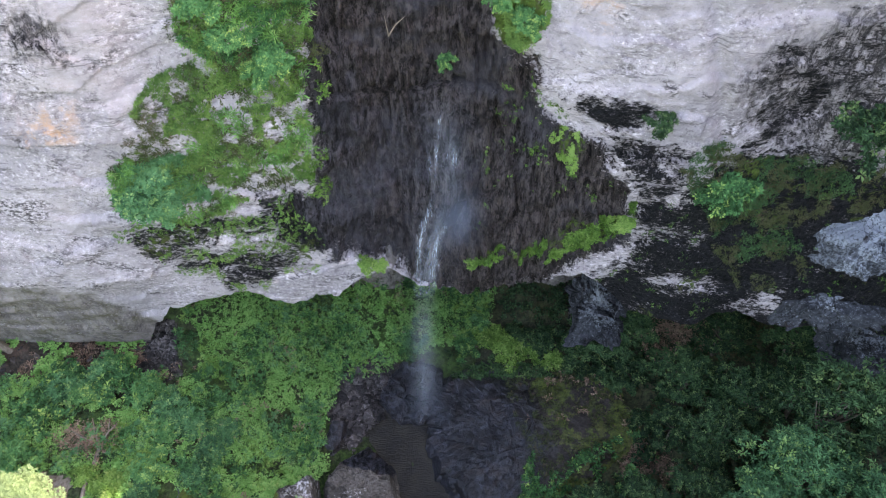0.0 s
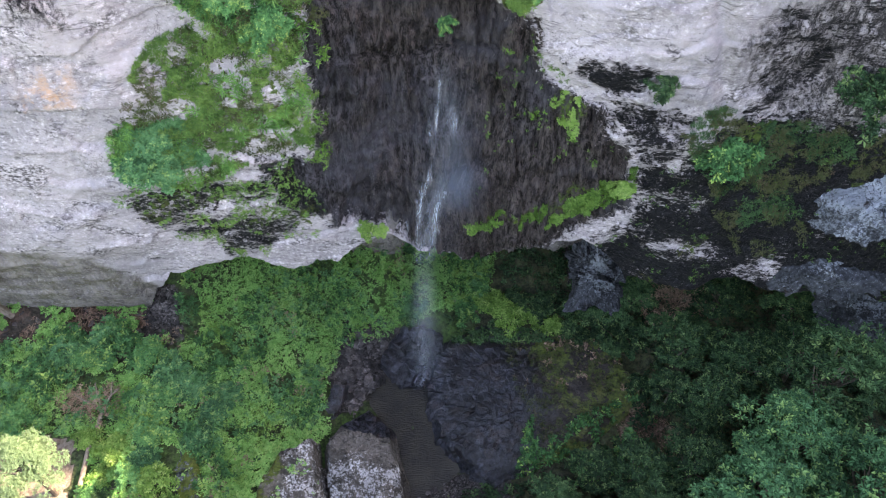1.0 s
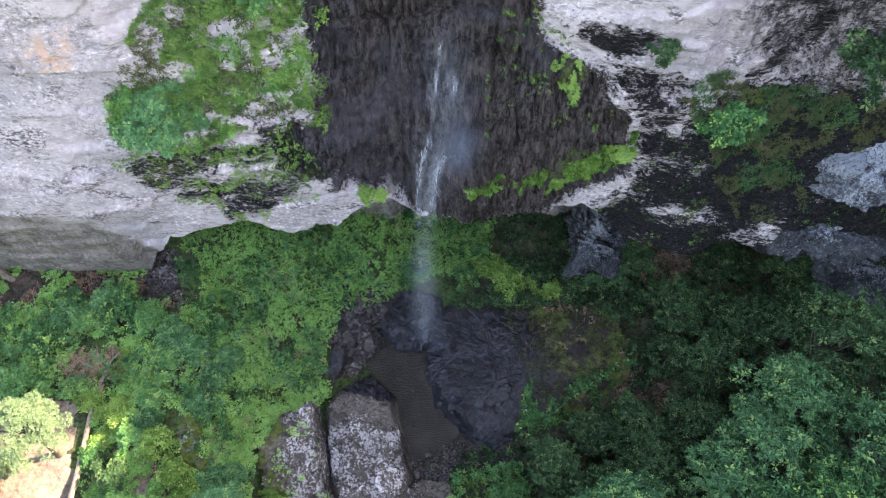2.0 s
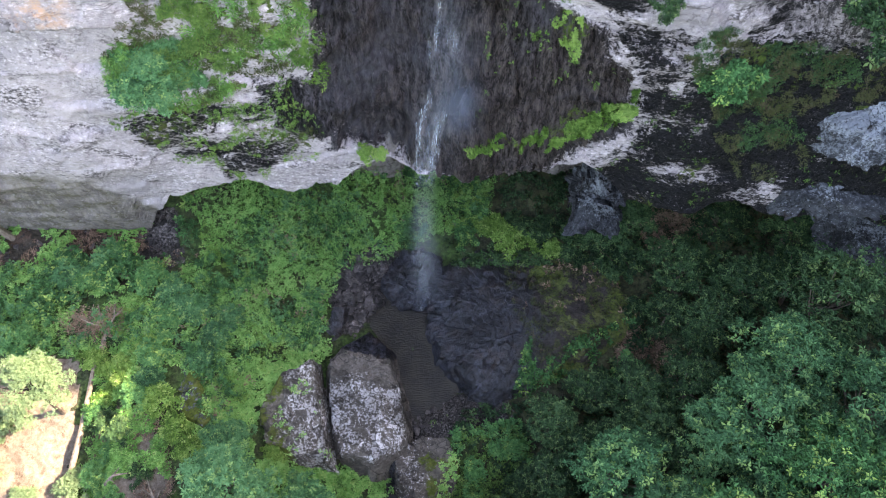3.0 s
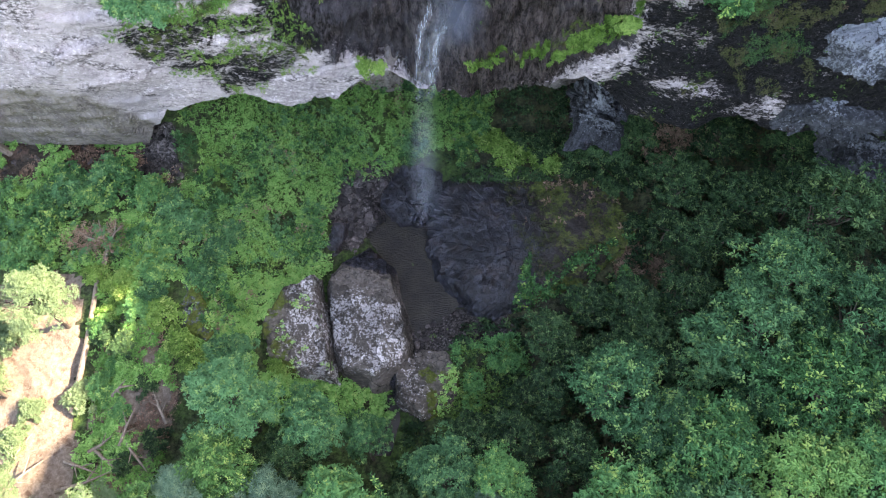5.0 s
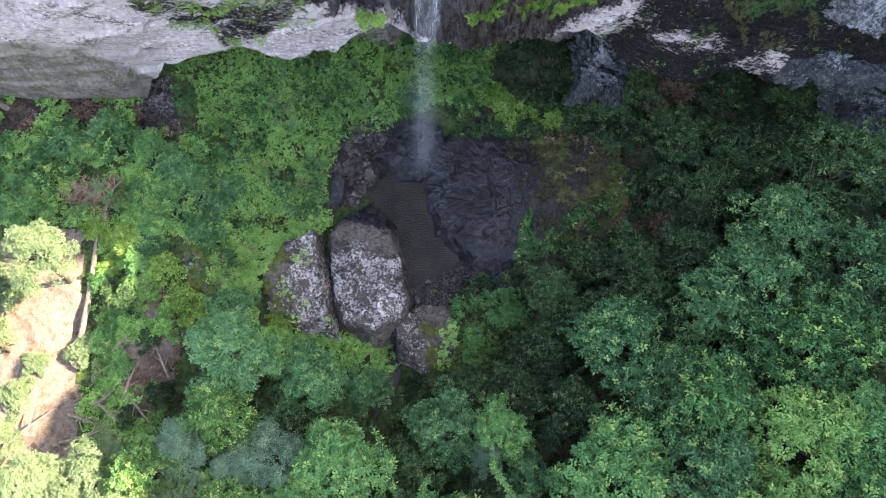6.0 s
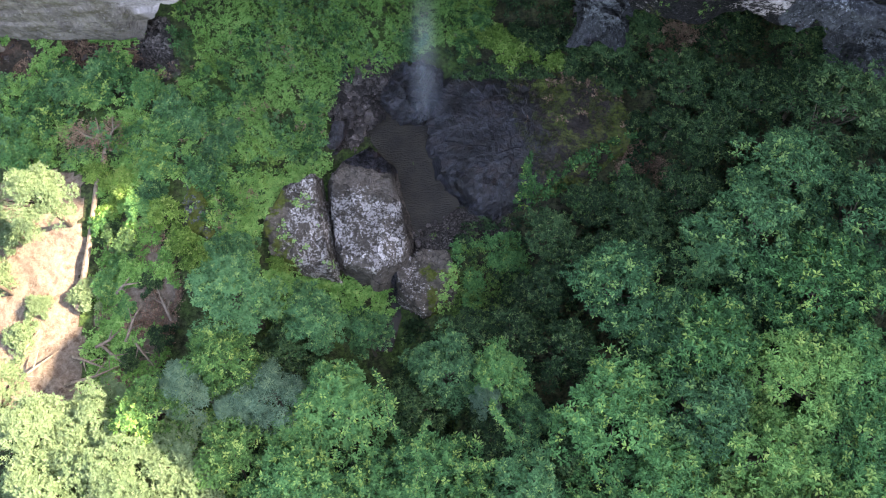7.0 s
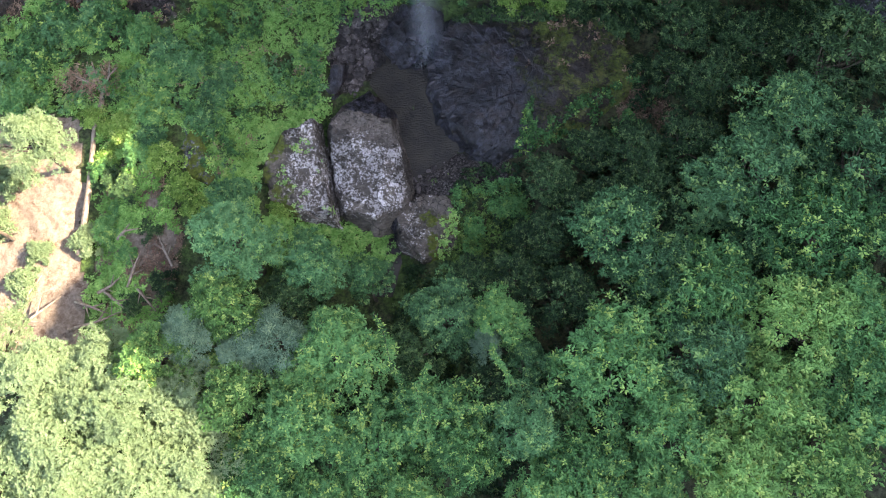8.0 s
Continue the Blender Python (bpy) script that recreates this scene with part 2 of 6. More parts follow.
def leaf_material(name, low, mid_, high, tip, through_=0.14):
    """Leaves: shade by leaf, by twig (young shoots are paler), by slow noise and by plant; some light comes through them."""
    m = Nodes(name)
    r = m.island()
    slow = m.noise(0.8, m.place(), 3, 0.5)
    tone = m.math("ADD", m.math("MULTIPLY", r, 0.62), m.math("ADD", m.math("MULTIPLY", slow, 0.8), m.math("MULTIPLY", m.math("SUBTRACT", m.object_random(), 0.28), 0.55)))
    tone = m.math("ADD", tone, m.math("MULTIPLY", m.attr("shoot"), 0.45))
    tone = m.math("ADD", tone, m.math("MULTIPLY", m.math("SUBTRACT", m.noise(2.4, m.place(), 4, 0.6), 0.5), 1.1))
    col = m.mix(m.range(tone, 0.45, 0.95), low, mid_)
    col = m.mix(m.range(tone, 0.92, 1.40), col, high)
    col = m.mix(m.range(m.attr("shoot"), 0.76, 0.92, 0, 0.80), col, tip)
    b = m.surface(col, 0.6, None, 0.16)
    t = m.tree.nodes.new("ShaderNodeBsdfTranslucent")
    m.put(t.inputs["Color"], m.mix(0.5, col, tuple(min(1, c * 1.5) for c in high)))
    mixer = m.tree.nodes.new("ShaderNodeMixShader")
    mixer.inputs[0].default_value = through_
    m.link(b, mixer.inputs[1])
    m.link(t.outputs[0], mixer.inputs[2])
    return m.done(mixer.outputs[0])


def bark_material(name, dark, pale):
    m = Nodes(name)
    p = m.place((1, 1, 0.4))
    n, f = m.noise(5, p, 8, 0.7), m.noise(25, p, 6, 0.7)
    col = m.mix(m.range(n, 0.35, 0.65), dark, pale)
    return m.done(m.surface(m.mix(m.range(f, 0.5, 0.75, 0, 0.5), col, dark), 0.9, m.bump(n, 0.7, 0.05), 0.2))


def pool_material():
    m = Nodes("pool_water")
    p = m.place()
    ripple = m.noise(8.5, m.place((0.6, 1.5, 1.0)), 3, 0.55, 0.3)
    fine = m.noise(9.0, p, 4, 0.6)
    col = m.mix(m.range(m.noise(0.7, p), 0.35, 0.65), (0.013, 0.0112, 0.009), (0.028, 0.024, 0.018))
    h = m.math("ADD", m.math("MULTIPLY", ripple, 1.0), m.math("MULTIPLY", fine, 0.3))
    return m.done(m.surface(col, 0.18, m.bump(h, 1.0, 0.07), 0.26))


def water_material(name, strength, streaks, colour=(0.80, 0.86, 0.93), drawn=0.28, low=0.36, high=0.70, least=0.12):
    """Falling water: white strands that thin out to the edges of each sheet; drawn: how quickly they break along the fall."""
    m = Nodes(name)
    uv = m.split(m.uv())
    side = m.math("MULTIPLY", m.math("MULTIPLY", uv[0], m.math("SUBTRACT", 1.0, uv[0])), 4.0)
    ends = m.math("MULTIPLY", m.range(uv[1], 0.0, 0.25), m.range(uv[1], 1.0, 0.75))
    comb = m.tree.nodes.new("ShaderNodeCombineXYZ")
    m.link(m.math("MULTIPLY", uv[0], streaks), comb.inputs[0])
    m.link(m.math("MULTIPLY", uv[1], streaks * drawn), comb.inputs[1])
    m.link(m.math("MULTIPLY", m.object_random(), 30.0), comb.inputs[2])
    n = m.noise(1.0, comb.outputs[0], 7, 0.72, 0.25)
    a = m.math("MULTIPLY", m.math("POWER", side, 1.6), m.math("MULTIPLY", ends, m.range(n, low, high, least, 1.0)))
    a = m.math("MULTIPLY", a, strength, True)
    t = m.tree.nodes.new("ShaderNodeBsdfTransparent")
    d = m.tree.nodes.new("ShaderNodeBsdfDiffuse")
    m.put(d.inputs["Color"], colour)
    s = m.tree.nodes.new("ShaderNodeBsdfTranslucent")
    m.put(s.inputs["Color"], colour)
    both = m.tree.nodes.new("ShaderNodeMixShader")
    both.inputs[0].default_value = 0.5
    m.link(d.outputs[0], both.inputs[1])
    m.link(s.outputs[0], both.inputs[2])
    mixer = m.tree.nodes.new("ShaderNodeMixShader")
    m.link(a, mixer.inputs[0])
    m.link(t.outputs[0], mixer.inputs[1])
    m.link(both.outputs[0], mixer.inputs[2])
    return m.done(mixer.outputs[0])


CLIFF = cliff_material()
GROUND = ground_material()
WHITE_ROCK = rock_material("lichened_boulder", (0.0600, 0.0520, 0.0450), (0.4300, 0.4050, 0.4000), cap=0.04)
DARK_ROCK = rock_material("wet_basalt", (0.020, 0.015, 0.013), (0.09, 0.086, 0.092), cap=-0.1, shine=0.56, gloss=0.4)
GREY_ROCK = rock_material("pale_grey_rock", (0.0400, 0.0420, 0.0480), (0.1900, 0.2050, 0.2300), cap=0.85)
# grey rock again, darker: shade at the cliff's foot put into the colour
SHADED_ROCK = rock_material("shaded_grey_rock", (0.0240, 0.0250, 0.0280), (0.1500, 0.1600, 0.1780), cap=0.35)
STONE = rock_material("rubble_stone", (0.024, 0.021, 0.020), (0.10, 0.094, 0.094), cap=0.55, shine=0.5, gloss=0.3, vary="object")
RUBBLE = rock_material("rubble_shards", (0.024, 0.021, 0.020), (0.10, 0.094, 0.094), cap=0.55, shine=0.5, gloss=0.3, vary="piece")
LEAF_GREEN = leaf_material("leaf_green", (0.0130, 0.0480, 0.0165), (0.0480, 0.1480, 0.0500), (0.1050, 0.2450, 0.0800), (0.2900, 0.4000, 0.1000))
LEAF_BLUE = leaf_material("leaf_blue_green", (0.0140, 0.0500, 0.0215), (0.0500, 0.1460, 0.0590), (0.1000, 0.2330, 0.0960), (0.2300, 0.3500, 0.1050))
LEAF_LIME = leaf_material("leaf_lime", (0.030, 0.072, 0.014), (0.105, 0.205, 0.038), (0.20, 0.315, 0.080), (0.29, 0.38, 0.12))
LEAF_FRESH = leaf_material("leaf_fresh", (0.024, 0.070, 0.021), (0.084, 0.195, 0.054), (0.165, 0.310, 0.090), (0.34, 0.44, 0.120))
# the sun's bleaching is put into these pale leaf tones
LEAF_SUNLIT = leaf_material("leaf_sunlit", (0.0860, 0.1400, 0.0700), (0.1180, 0.1800, 0.0920), (0.1460, 0.2120, 0.1140), (0.1700, 0.2320, 0.1260), 0.38)
LEAF_GREY = leaf_material("leaf_grey_green", (0.0360, 0.0760, 0.0480), (0.0950, 0.1750, 0.1120), (0.1550, 0.2500, 0.1650), (0.2000, 0.2850, 0.1550))
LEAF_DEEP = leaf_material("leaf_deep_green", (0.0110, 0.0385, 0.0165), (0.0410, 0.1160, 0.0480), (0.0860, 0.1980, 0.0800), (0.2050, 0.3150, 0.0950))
# dark leaf tones: the shade of the wood and overhang put into colour
LEAF_SHADED = leaf_material("leaf_shaded", (0.0035, 0.0110, 0.0050), (0.0180, 0.0480, 0.0195), (0.0540, 0.1150, 0.0440), (0.1400, 0.2050, 0.0720))
HERB = leaf_material("herb_leaf", (0.0420, 0.1150, 0.0290), (0.1250, 0.2900, 0.0720), (0.2350, 0.4200, 0.1250), (0.3400, 0.4400, 0.1500))
MOSSY = leaf_material("cliff_leaf", (0.0170, 0.0380, 0.0110), (0.0600, 0.1300, 0.0330), (0.1450, 0.2400, 0.0600), (0.2300, 0.2900, 0.0850))
DRY = leaf_material("dry_leaf", (0.0800, 0.0460, 0.0340), (0.2200, 0.1330, 0.0980), (0.3700, 0.2500, 0.1950), (0.1300, 0.1740, 0.0600))
SCRUB = leaf_material("scrub_leaf", (0.018, 0.026, 0.010), (0.046, 0.060, 0.022), (0.080, 0.080, 0.036), (0.110, 0.070, 0.055))
BARK = bark_material("bark", (0.035, 0.028, 0.022), (0.11, 0.09, 0.07))
DEAD_WOOD = bark_material("dead_wood", (0.1120, 0.0840, 0.0630), (0.2660, 0.2170, 0.1750))
POOL = pool_material()
WATER_STRAND = water_material("water_strand", 0.58, 9.0, (0.80, 0.86, 0.93), 1.0, 0.46, 0.68, 0.06)
WATER_THREAD = water_material("water_thread", 0.34, 2.0, (0.84, 0.89, 0.95), 2.0, 0.30, 0.60, 0.35)
WATER_WISP = water_material("water_wisp", 0.34, 7.0, (0.78, 0.84, 0.93), 0.9, 0.42, 0.68, 0.05)
WATER_VEIL = water_material("water_veil", 0.070, 16.0)
WATER_FALLING = water_material("water_falling", 0.125, 14.0, (0.80, 0.86, 0.93), 0.10, 0.34, 0.66, 0.25)
SPRAY = water_material("water_spray", 0.048, 3.0, (0.55, 0.62, 0.80), 0.8, 0.30, 0.70, 0.35)


# ---- making meshes ----
from mathutils.bvhtree import BVHTree

def hash01(ix, iy, iz, seed):
    h = (ix * 374761393 + iy * 668265263 + iz * 1274126177 + seed * 974634777) & 0xFFFFFFFF
    h = ((h ^ (h >> 13)) * 1274126177) & 0xFFFFFFFF
    return ((h ^ (h >> 16)) & 0xFFFF) / 65535.0


def smooth_noise(p, seed=0):
    """Value noise from 0 to 1 at the places p."""
    i = np.floor(p).astype(np.int64)
    f = p - i
    f = f * f * (3 - 2 * f)
    total = 0
    for dx in (0, 1):
        for dy in (0, 1):
            for dz in (0, 1):
                w = (f[:, 0] if dx else 1 - f[:, 0]) * (f[:, 1] if dy else 1 - f[:, 1]) * (f[:, 2] if dz else 1 - f[:, 2])
                total = total + w * hash01(i[:, 0] + dx, i[:, 1] + dy, i[:, 2] + dz, seed)
    return total


def fractal(p, octaves=4, seed=0):
    """Layered noise, about -1 to 1."""
    total, size, norm = 0, 1.0, 0
    for k in range(octaves):
        total = total + size * (2 * smooth_noise(p * 2 ** k + 17.3 * k, seed + k) - 1)
        norm += size
        size *= 0.55
    return total / norm * 1.6


def facets(p, seed=0, tilt=1.0):
    """Broken planes: each cell of the space has its own level and slope; about -1 to 1."""
    i = np.floor(p).astype(np.int64)
    best, out = np.full(len(p), 9.0), np.zeros(len(p))
    for dx in (-1, 0, 1):
        for dy in (-1, 0, 1):
            for dz in (-1, 0, 1):
                c = i + (dx, dy, dz)
                h = [hash01(c[:, 0], c[:, 1], c[:, 2], seed + k) for k in range(6)]
                off = p - c - np.stack(h[:3], 1)
                d = (off ** 2).sum(1)
                level = 2 * h[3] - 1 + tilt * ((2 * h[4] - 1) * (off[:, 0] + off[:, 2]) + (2 * h[5] - 1) * off[:, 1])
                near = d < best
                best, out = np.where(near, d, best), np.where(near, level, out)
    return out


def inside(poly, u, v):
    """Which of the points (u, v) lie in the polygon."""
    hit = np.zeros(u.shape, bool)
    q = np.array(poly, float)
    for (ax, ay), (bx, by) in zip(q, np.roll(q, -1, 0)):
        if ay != by:
            hit ^= ((ay > v) != (by > v)) & (u < (bx - ax) * (v - ay) / (by - ay) + ax)
    return hit


def sheet_mesh(name, verts, faces, material, marks=None, soft=True, uvs=None):
    """A mesh from arrays; marks: named values at the points."""
    me = bpy.data.meshes.new(name)
    n, k = faces.shape
    me.vertices.add(len(verts))
    me.vertices.foreach_set("co", np.ascontiguousarray(verts, np.float32).ravel())
    me.loops.add(n * k)
    me.loops.foreach_set("vertex_index", np.ascontiguousarray(faces, np.int32).ravel())
    me.polygons.add(n)
    me.polygons.foreach_set("loop_start", np.arange(0, n * k, k, dtype=np.int32))
    me.polygons.foreach_set("use_smooth", np.full(n, soft, bool))
    for key, value in (marks or {}).items():
        me.attributes.new(key, "FLOAT", "POINT").data.foreach_set("value", np.ascontiguousarray(value, np.float32))
    if uvs is not None:
        me.uv_layers.new(name="UVMap").data.foreach_set("uv", np.ascontiguousarray(uvs[faces.ravel()], np.float32).ravel())
    me.materials.append(material)
    me.update(calc_edges=True)
    me.validate()
    return me


def grid_faces(rows, cols, flip=False):
    i = np.arange((rows - 1) * (cols - 1))
    a = i // (cols - 1) * cols + i % (cols - 1)
    f = np.stack([a, a + 1, a + cols + 1, a + cols], 1)
    return f[:, ::-1] if flip else f


def part(name, me, parent, label=""):
    ob = new(name, me)
    ob.parent = parent
    return tagged(ob, label) if label else ob


def spread_points(poly, count, rng):
    q = np.array(poly)
    out = np.zeros((0, 2))
    while len(out) < count:
        c = rng.uniform(q.min(0), q.max(0), (count * 2, 2))
        out = np.concatenate([out, c[inside(poly, c[:, 0], c[:, 1])]])
    return out[:count]


def joined(pieces):
    vs, fs, k = [], [], 0
    for v, f in pieces:
        vs.append(v)
        fs.append(f + k)
        k += len(v)
    return np.concatenate(vs), np.concatenate(fs)


# ---- large forms ----
def sst(a, b, v):
    """Smooth step from a to b."""
    u = np.clip((v - a) / (b - a), 0, 1)
    return u * u * (3 - 2 * u)


def bell(v, c, w):
    return np.exp(-((v - c) / w) ** 2)


# the lower edge of the overhanging cliff: x and height
LIP_X = (-60, -27, -19.5, -17.1, -15.2, -11.7, -10.4, -8.2, -5.6, -4.3, -2.7, -1.3, 1.2, 4.6, 5.8, 7.2, 8.6, 9.9, 11.0, 15.2, 16.9, 21.3, 23.7, 60)
LIP_Z = (0, 0, 0.5, 7.0, 10.3, 11.7, 12.1, 10.8, 12.2, 13.5, 14.6, 13.1, 12.2, 13.2, 13.8, 14.1, 12.6, 11.4, 11.5, 12.6, 11.7, 11.9, 10.8, 8)


def lip_z(x):
    return np.interp(x, LIP_X, LIP_Z)


def cliff_y(x, z):
    """Depth of the cliff's face: large forms only."""
    y = 26.6 + 0 * x
    y = y + 1.5 * bell(x, 0.5, 5.5) * sst(14, 22, z)                # hollow behind the fall
    y = y - 0.7 * bell(x, -18, 6) * sst(11, 15, z)                  # left buttress
    y = y + 0.25 * np.clip(11.5 - z, 0, 12) * sst(-14, -17, x)      # left foot runs back
    y = y - 0.22 * np.clip(20 - z, 0, 12) * sst(8.5, 13, x)         # right flank runs out
    y = y - 0.5 * bell(x, 10, 4) * sst(17, 21, z)                   # right buttress
    y = y + 0.9 * bell(x, 16.5, 3) * bell(z, 23, 4)                 # shallow niche
    y = y + 0.10 * np.clip(z - 16, 0, 60)                           # leans back
    return y


def ground_z(x, y):
    """Height of the ground: large forms only."""
    left = sst(-3.5, -16, x) * 4.2
    right = sst(10, 26, x) * 4.0
    z = left + right
    z = z + 0.62 * np.clip(y - 27.0, 0, 9) * (0.4 + 0.6 * sst(0.5, -5, x) * sst(-19.5, -16.0, x) + 0.3 * sst(3, 12, x) - 0.2 * sst(-16, -19.5, x))
    z = z - 2.4 * sst(18, 2, y) * (1 - 0.5 * sst(-12, -22, x))
    z = z - 0.9 * bell(x, -1.7, 2.6) * sst(29.5, 27.5, y) * sst(17.5, 19.5, y)   # pool bed
    z = z - 0.8 * bell(x, -3.0 , 1.5) * sst(19, 16, y) * sst(2, 10, y)                # stream bed
    z = z - 1.6 * sst(-17.5, -19, x) * bell(y, 14, 9)                                  # bare terrace
    far = np.maximum(np.abs(x) - 40, 0) + np.maximum(-10 - y, 0)
    return z + 0.12 * np.minimum(far, 300)


def ground_at(x, y):
    return float(ground_z(np.array([float(x)]), np.array([float(y)]))[0])


def ground_fine(x, y):
    """Height of the ground with its small relief."""
    p = np.stack([x, y, 0 * x], 1)
    return ground_z(x, y) + 0.35 * fractal(p * 0.35, 4, 51) + 0.12 * fractal(p * 1.6, 3, 52)


def cliff_at(x, z):
    return float(cliff_y(np.array([float(x)]), np.array([float(z)]))[0])


# stretches of the cliff's face: (x, height)
WET = ((-5.1, 31), (-5.6, 27.2), (-6.4, 26.2), (-5.9, 23.8), (-6.2, 19.6), (-8.5, 18.7), (-8.0, 16.4), (-5.5, 15.9), (-5.3, 14.9), (-4.2, 15.1), (-2.7, 14.9), (-1.3, 13.0),
       (1.4, 11.9), (4.5, 13.2), (6.3, 14.6), (9.2, 16.4), (8.9, 18.8), (7.9, 21.0), (7.2, 22.5), (5.4, 23.0), (4.4, 24.0), (4.6, 26.1), (3.9, 26.8), (2.6, 27.3), (1.3, 31))
MOTTLE_L = ((-15.7, 18.1), (-13.2, 18.7), (-11.1, 19.2), (-10.0, 18.7), (-9.0, 20.0), (-7.4, 20.0), (-6.4, 17.5), (-5.7, 16.1), (-6.3, 14.4), (-7.8, 14.2), (-9.3, 12.6), (-11.2, 12.3), (-12.4, 13.8), (-14.4, 15.2), (-15.8, 16.8))
MOTTLE_R = ((8.2, 20.4), (9.3, 18.9), (11.0, 19.8), (11.4, 21.2), (14.2, 21.8), (20.2, 21.4), (26, 20), (27, 9.0), (16.5, 9.0), (8.6, 9.5), (7.4, 12.0), (7.6, 14.2), (9.4, 16.4))
STREAK_R = ((14.0, 27.5), (15.5, 28.8), (22, 29.5), (22.0, 21.5), (16.2, 20.8), (13.5, 23.7), (12.2, 26.7))
PATCH_R = ((5.2, 24.9), (6.3, 25.7), (8.7, 25.2), (9.2, 24.3), (8.0, 23.2), (5.8, 23.8))
SPECK_R = ((6.4, 23.6), (8.6, 23.4), (11.0, 23.1), (11.4, 21.0), (11.0, 19.4), (9.3, 18.7), (8.0, 21.0))
DARK_R = ((15.0, 26.0), (16.4, 26.4), (17.3, 24.3), (16.2, 23.2), (14.9, 21.8), (13.4, 21.8), (12.7, 22.7), (14.2, 23.2), (15.2, 24.1))
HIGH_R = ((13.0, 28.0), (16.6, 27.9), (15.4, 26.9), (14.3, 26.0), (13.4, 25.4), (13.3, 27.0))
WHITES = (((6.6, 15.6), (9.2, 16.9), (9.6, 14.6), (8.6, 13.4), (7.3, 14.3)), ((4.5, 13.5), (5.2, 14.2), (6.0, 13.8), (4.7, 12.9)), ((-12.5, 16.5), (-10.2, 17.4), (-7.5, 16.8), (-9.2, 16.1), (-11.7, 15.8)),
          ((-10.4, 18.7), (-9.0, 20.0), (-8.2, 19.7), (-9.8, 18.5)), ((-8.2, 14.2), (-7.2, 15.9), (-5.7, 16.1), (-6.2, 14.5)), ((9.4, 17.9), (12.6, 17.7), (12.4, 17.0), (9.8, 16.9)), ((10.0, 14.6), (14.0, 15.0), (14.4, 14.0), (10.4, 13.6)),
          ((14.6, 13.6), (17.4, 14.2), (17.4, 12.2), (15.0, 11.8)))
PATCH_L = ((-16.5, 29.5), (-14.9, 29.9), (-14.8, 28.7), (-15.3, 27.7), (-16.1, 28.2), (-16.8, 28.8))
GRIME_SHADE_L = ((-24.0, 13.1), (-19.1, 12.3), (-17.2, 8.9), (-16.3, 8.3), (-18.6, -2.0), (-31.1, -2.0), (-30, 12))
MOSS_L = ((-10.2, 31), (-10.8, 28.4), (-10.4, 27.0), (-12.0, 26.3), (-12.9, 25.3), (-13.4, 23.5), (-14.7, 22.0), (-15.4, 19.7), (-14.6, 18.7), (-10.4, 18.3), (-9.1, 19.7),
          (-7.0, 20.0), (-6.1, 20.9), (-5.7, 23.4), (-6.3, 24.7), (-5.7, 26.4), (-4.5, 27.1), (-5.4, 27.9), (-5.2, 31))
BAND = ((1.3, 15.1), (1.7, 14.4), (5.0, 15.5), (7.0, 16.2), (9.1, 17.4), (9.4, 19.0), (8.5, 18.8), (7.6, 18.1), (5.4, 16.8), (4.8, 16.2))
TOP_R = ((1.0, 31), (4.2, 31), (4.3, 28.0), (3.2, 26.8), (2.6, 27.6))
TUFT = ((4.9, 23.0), (6.4, 23.1), (5.9, 20.7), (5.2, 21.3))
VEG_R = ((10.8, 21.3), (12.1, 22.9), (13.9, 21.8), (17.1, 21.2), (20.2, 21.4), (22, 21), (21.6, 18.7), (17.5, 18.5), (18.1, 14.6), (15.3, 14.3), (13.1, 16.6), (13.0, 18.2))
OCHRE = ((-17.9, 24.3), (-16.3, 26.2), (-15.3, 25.9), (-15.7, 23.8), (-17.6, 23.4))
OCHRE_HIGH = ((5.8, 29.6), (7.4, 29.5), (7.2, 28.9), (5.9, 28.8))
OCHRE_LOW = ((6.4, 28.2), (7.1, 28.2), (7.0, 27.6), (6.3, 27.7))
GAPS_L = (((-10.2, 25.2), (-6.9, 25.6), (-7.0, 24.9), (-9.6, 24.6)), ((-10.2, 18.6), (-8.4, 20.2), (-7.6, 19.9), (-8.8, 18.4)), ((-10.2, 27.8), (-9.2, 26.4), (-9.8, 26.2), (-10.8, 27.4)))


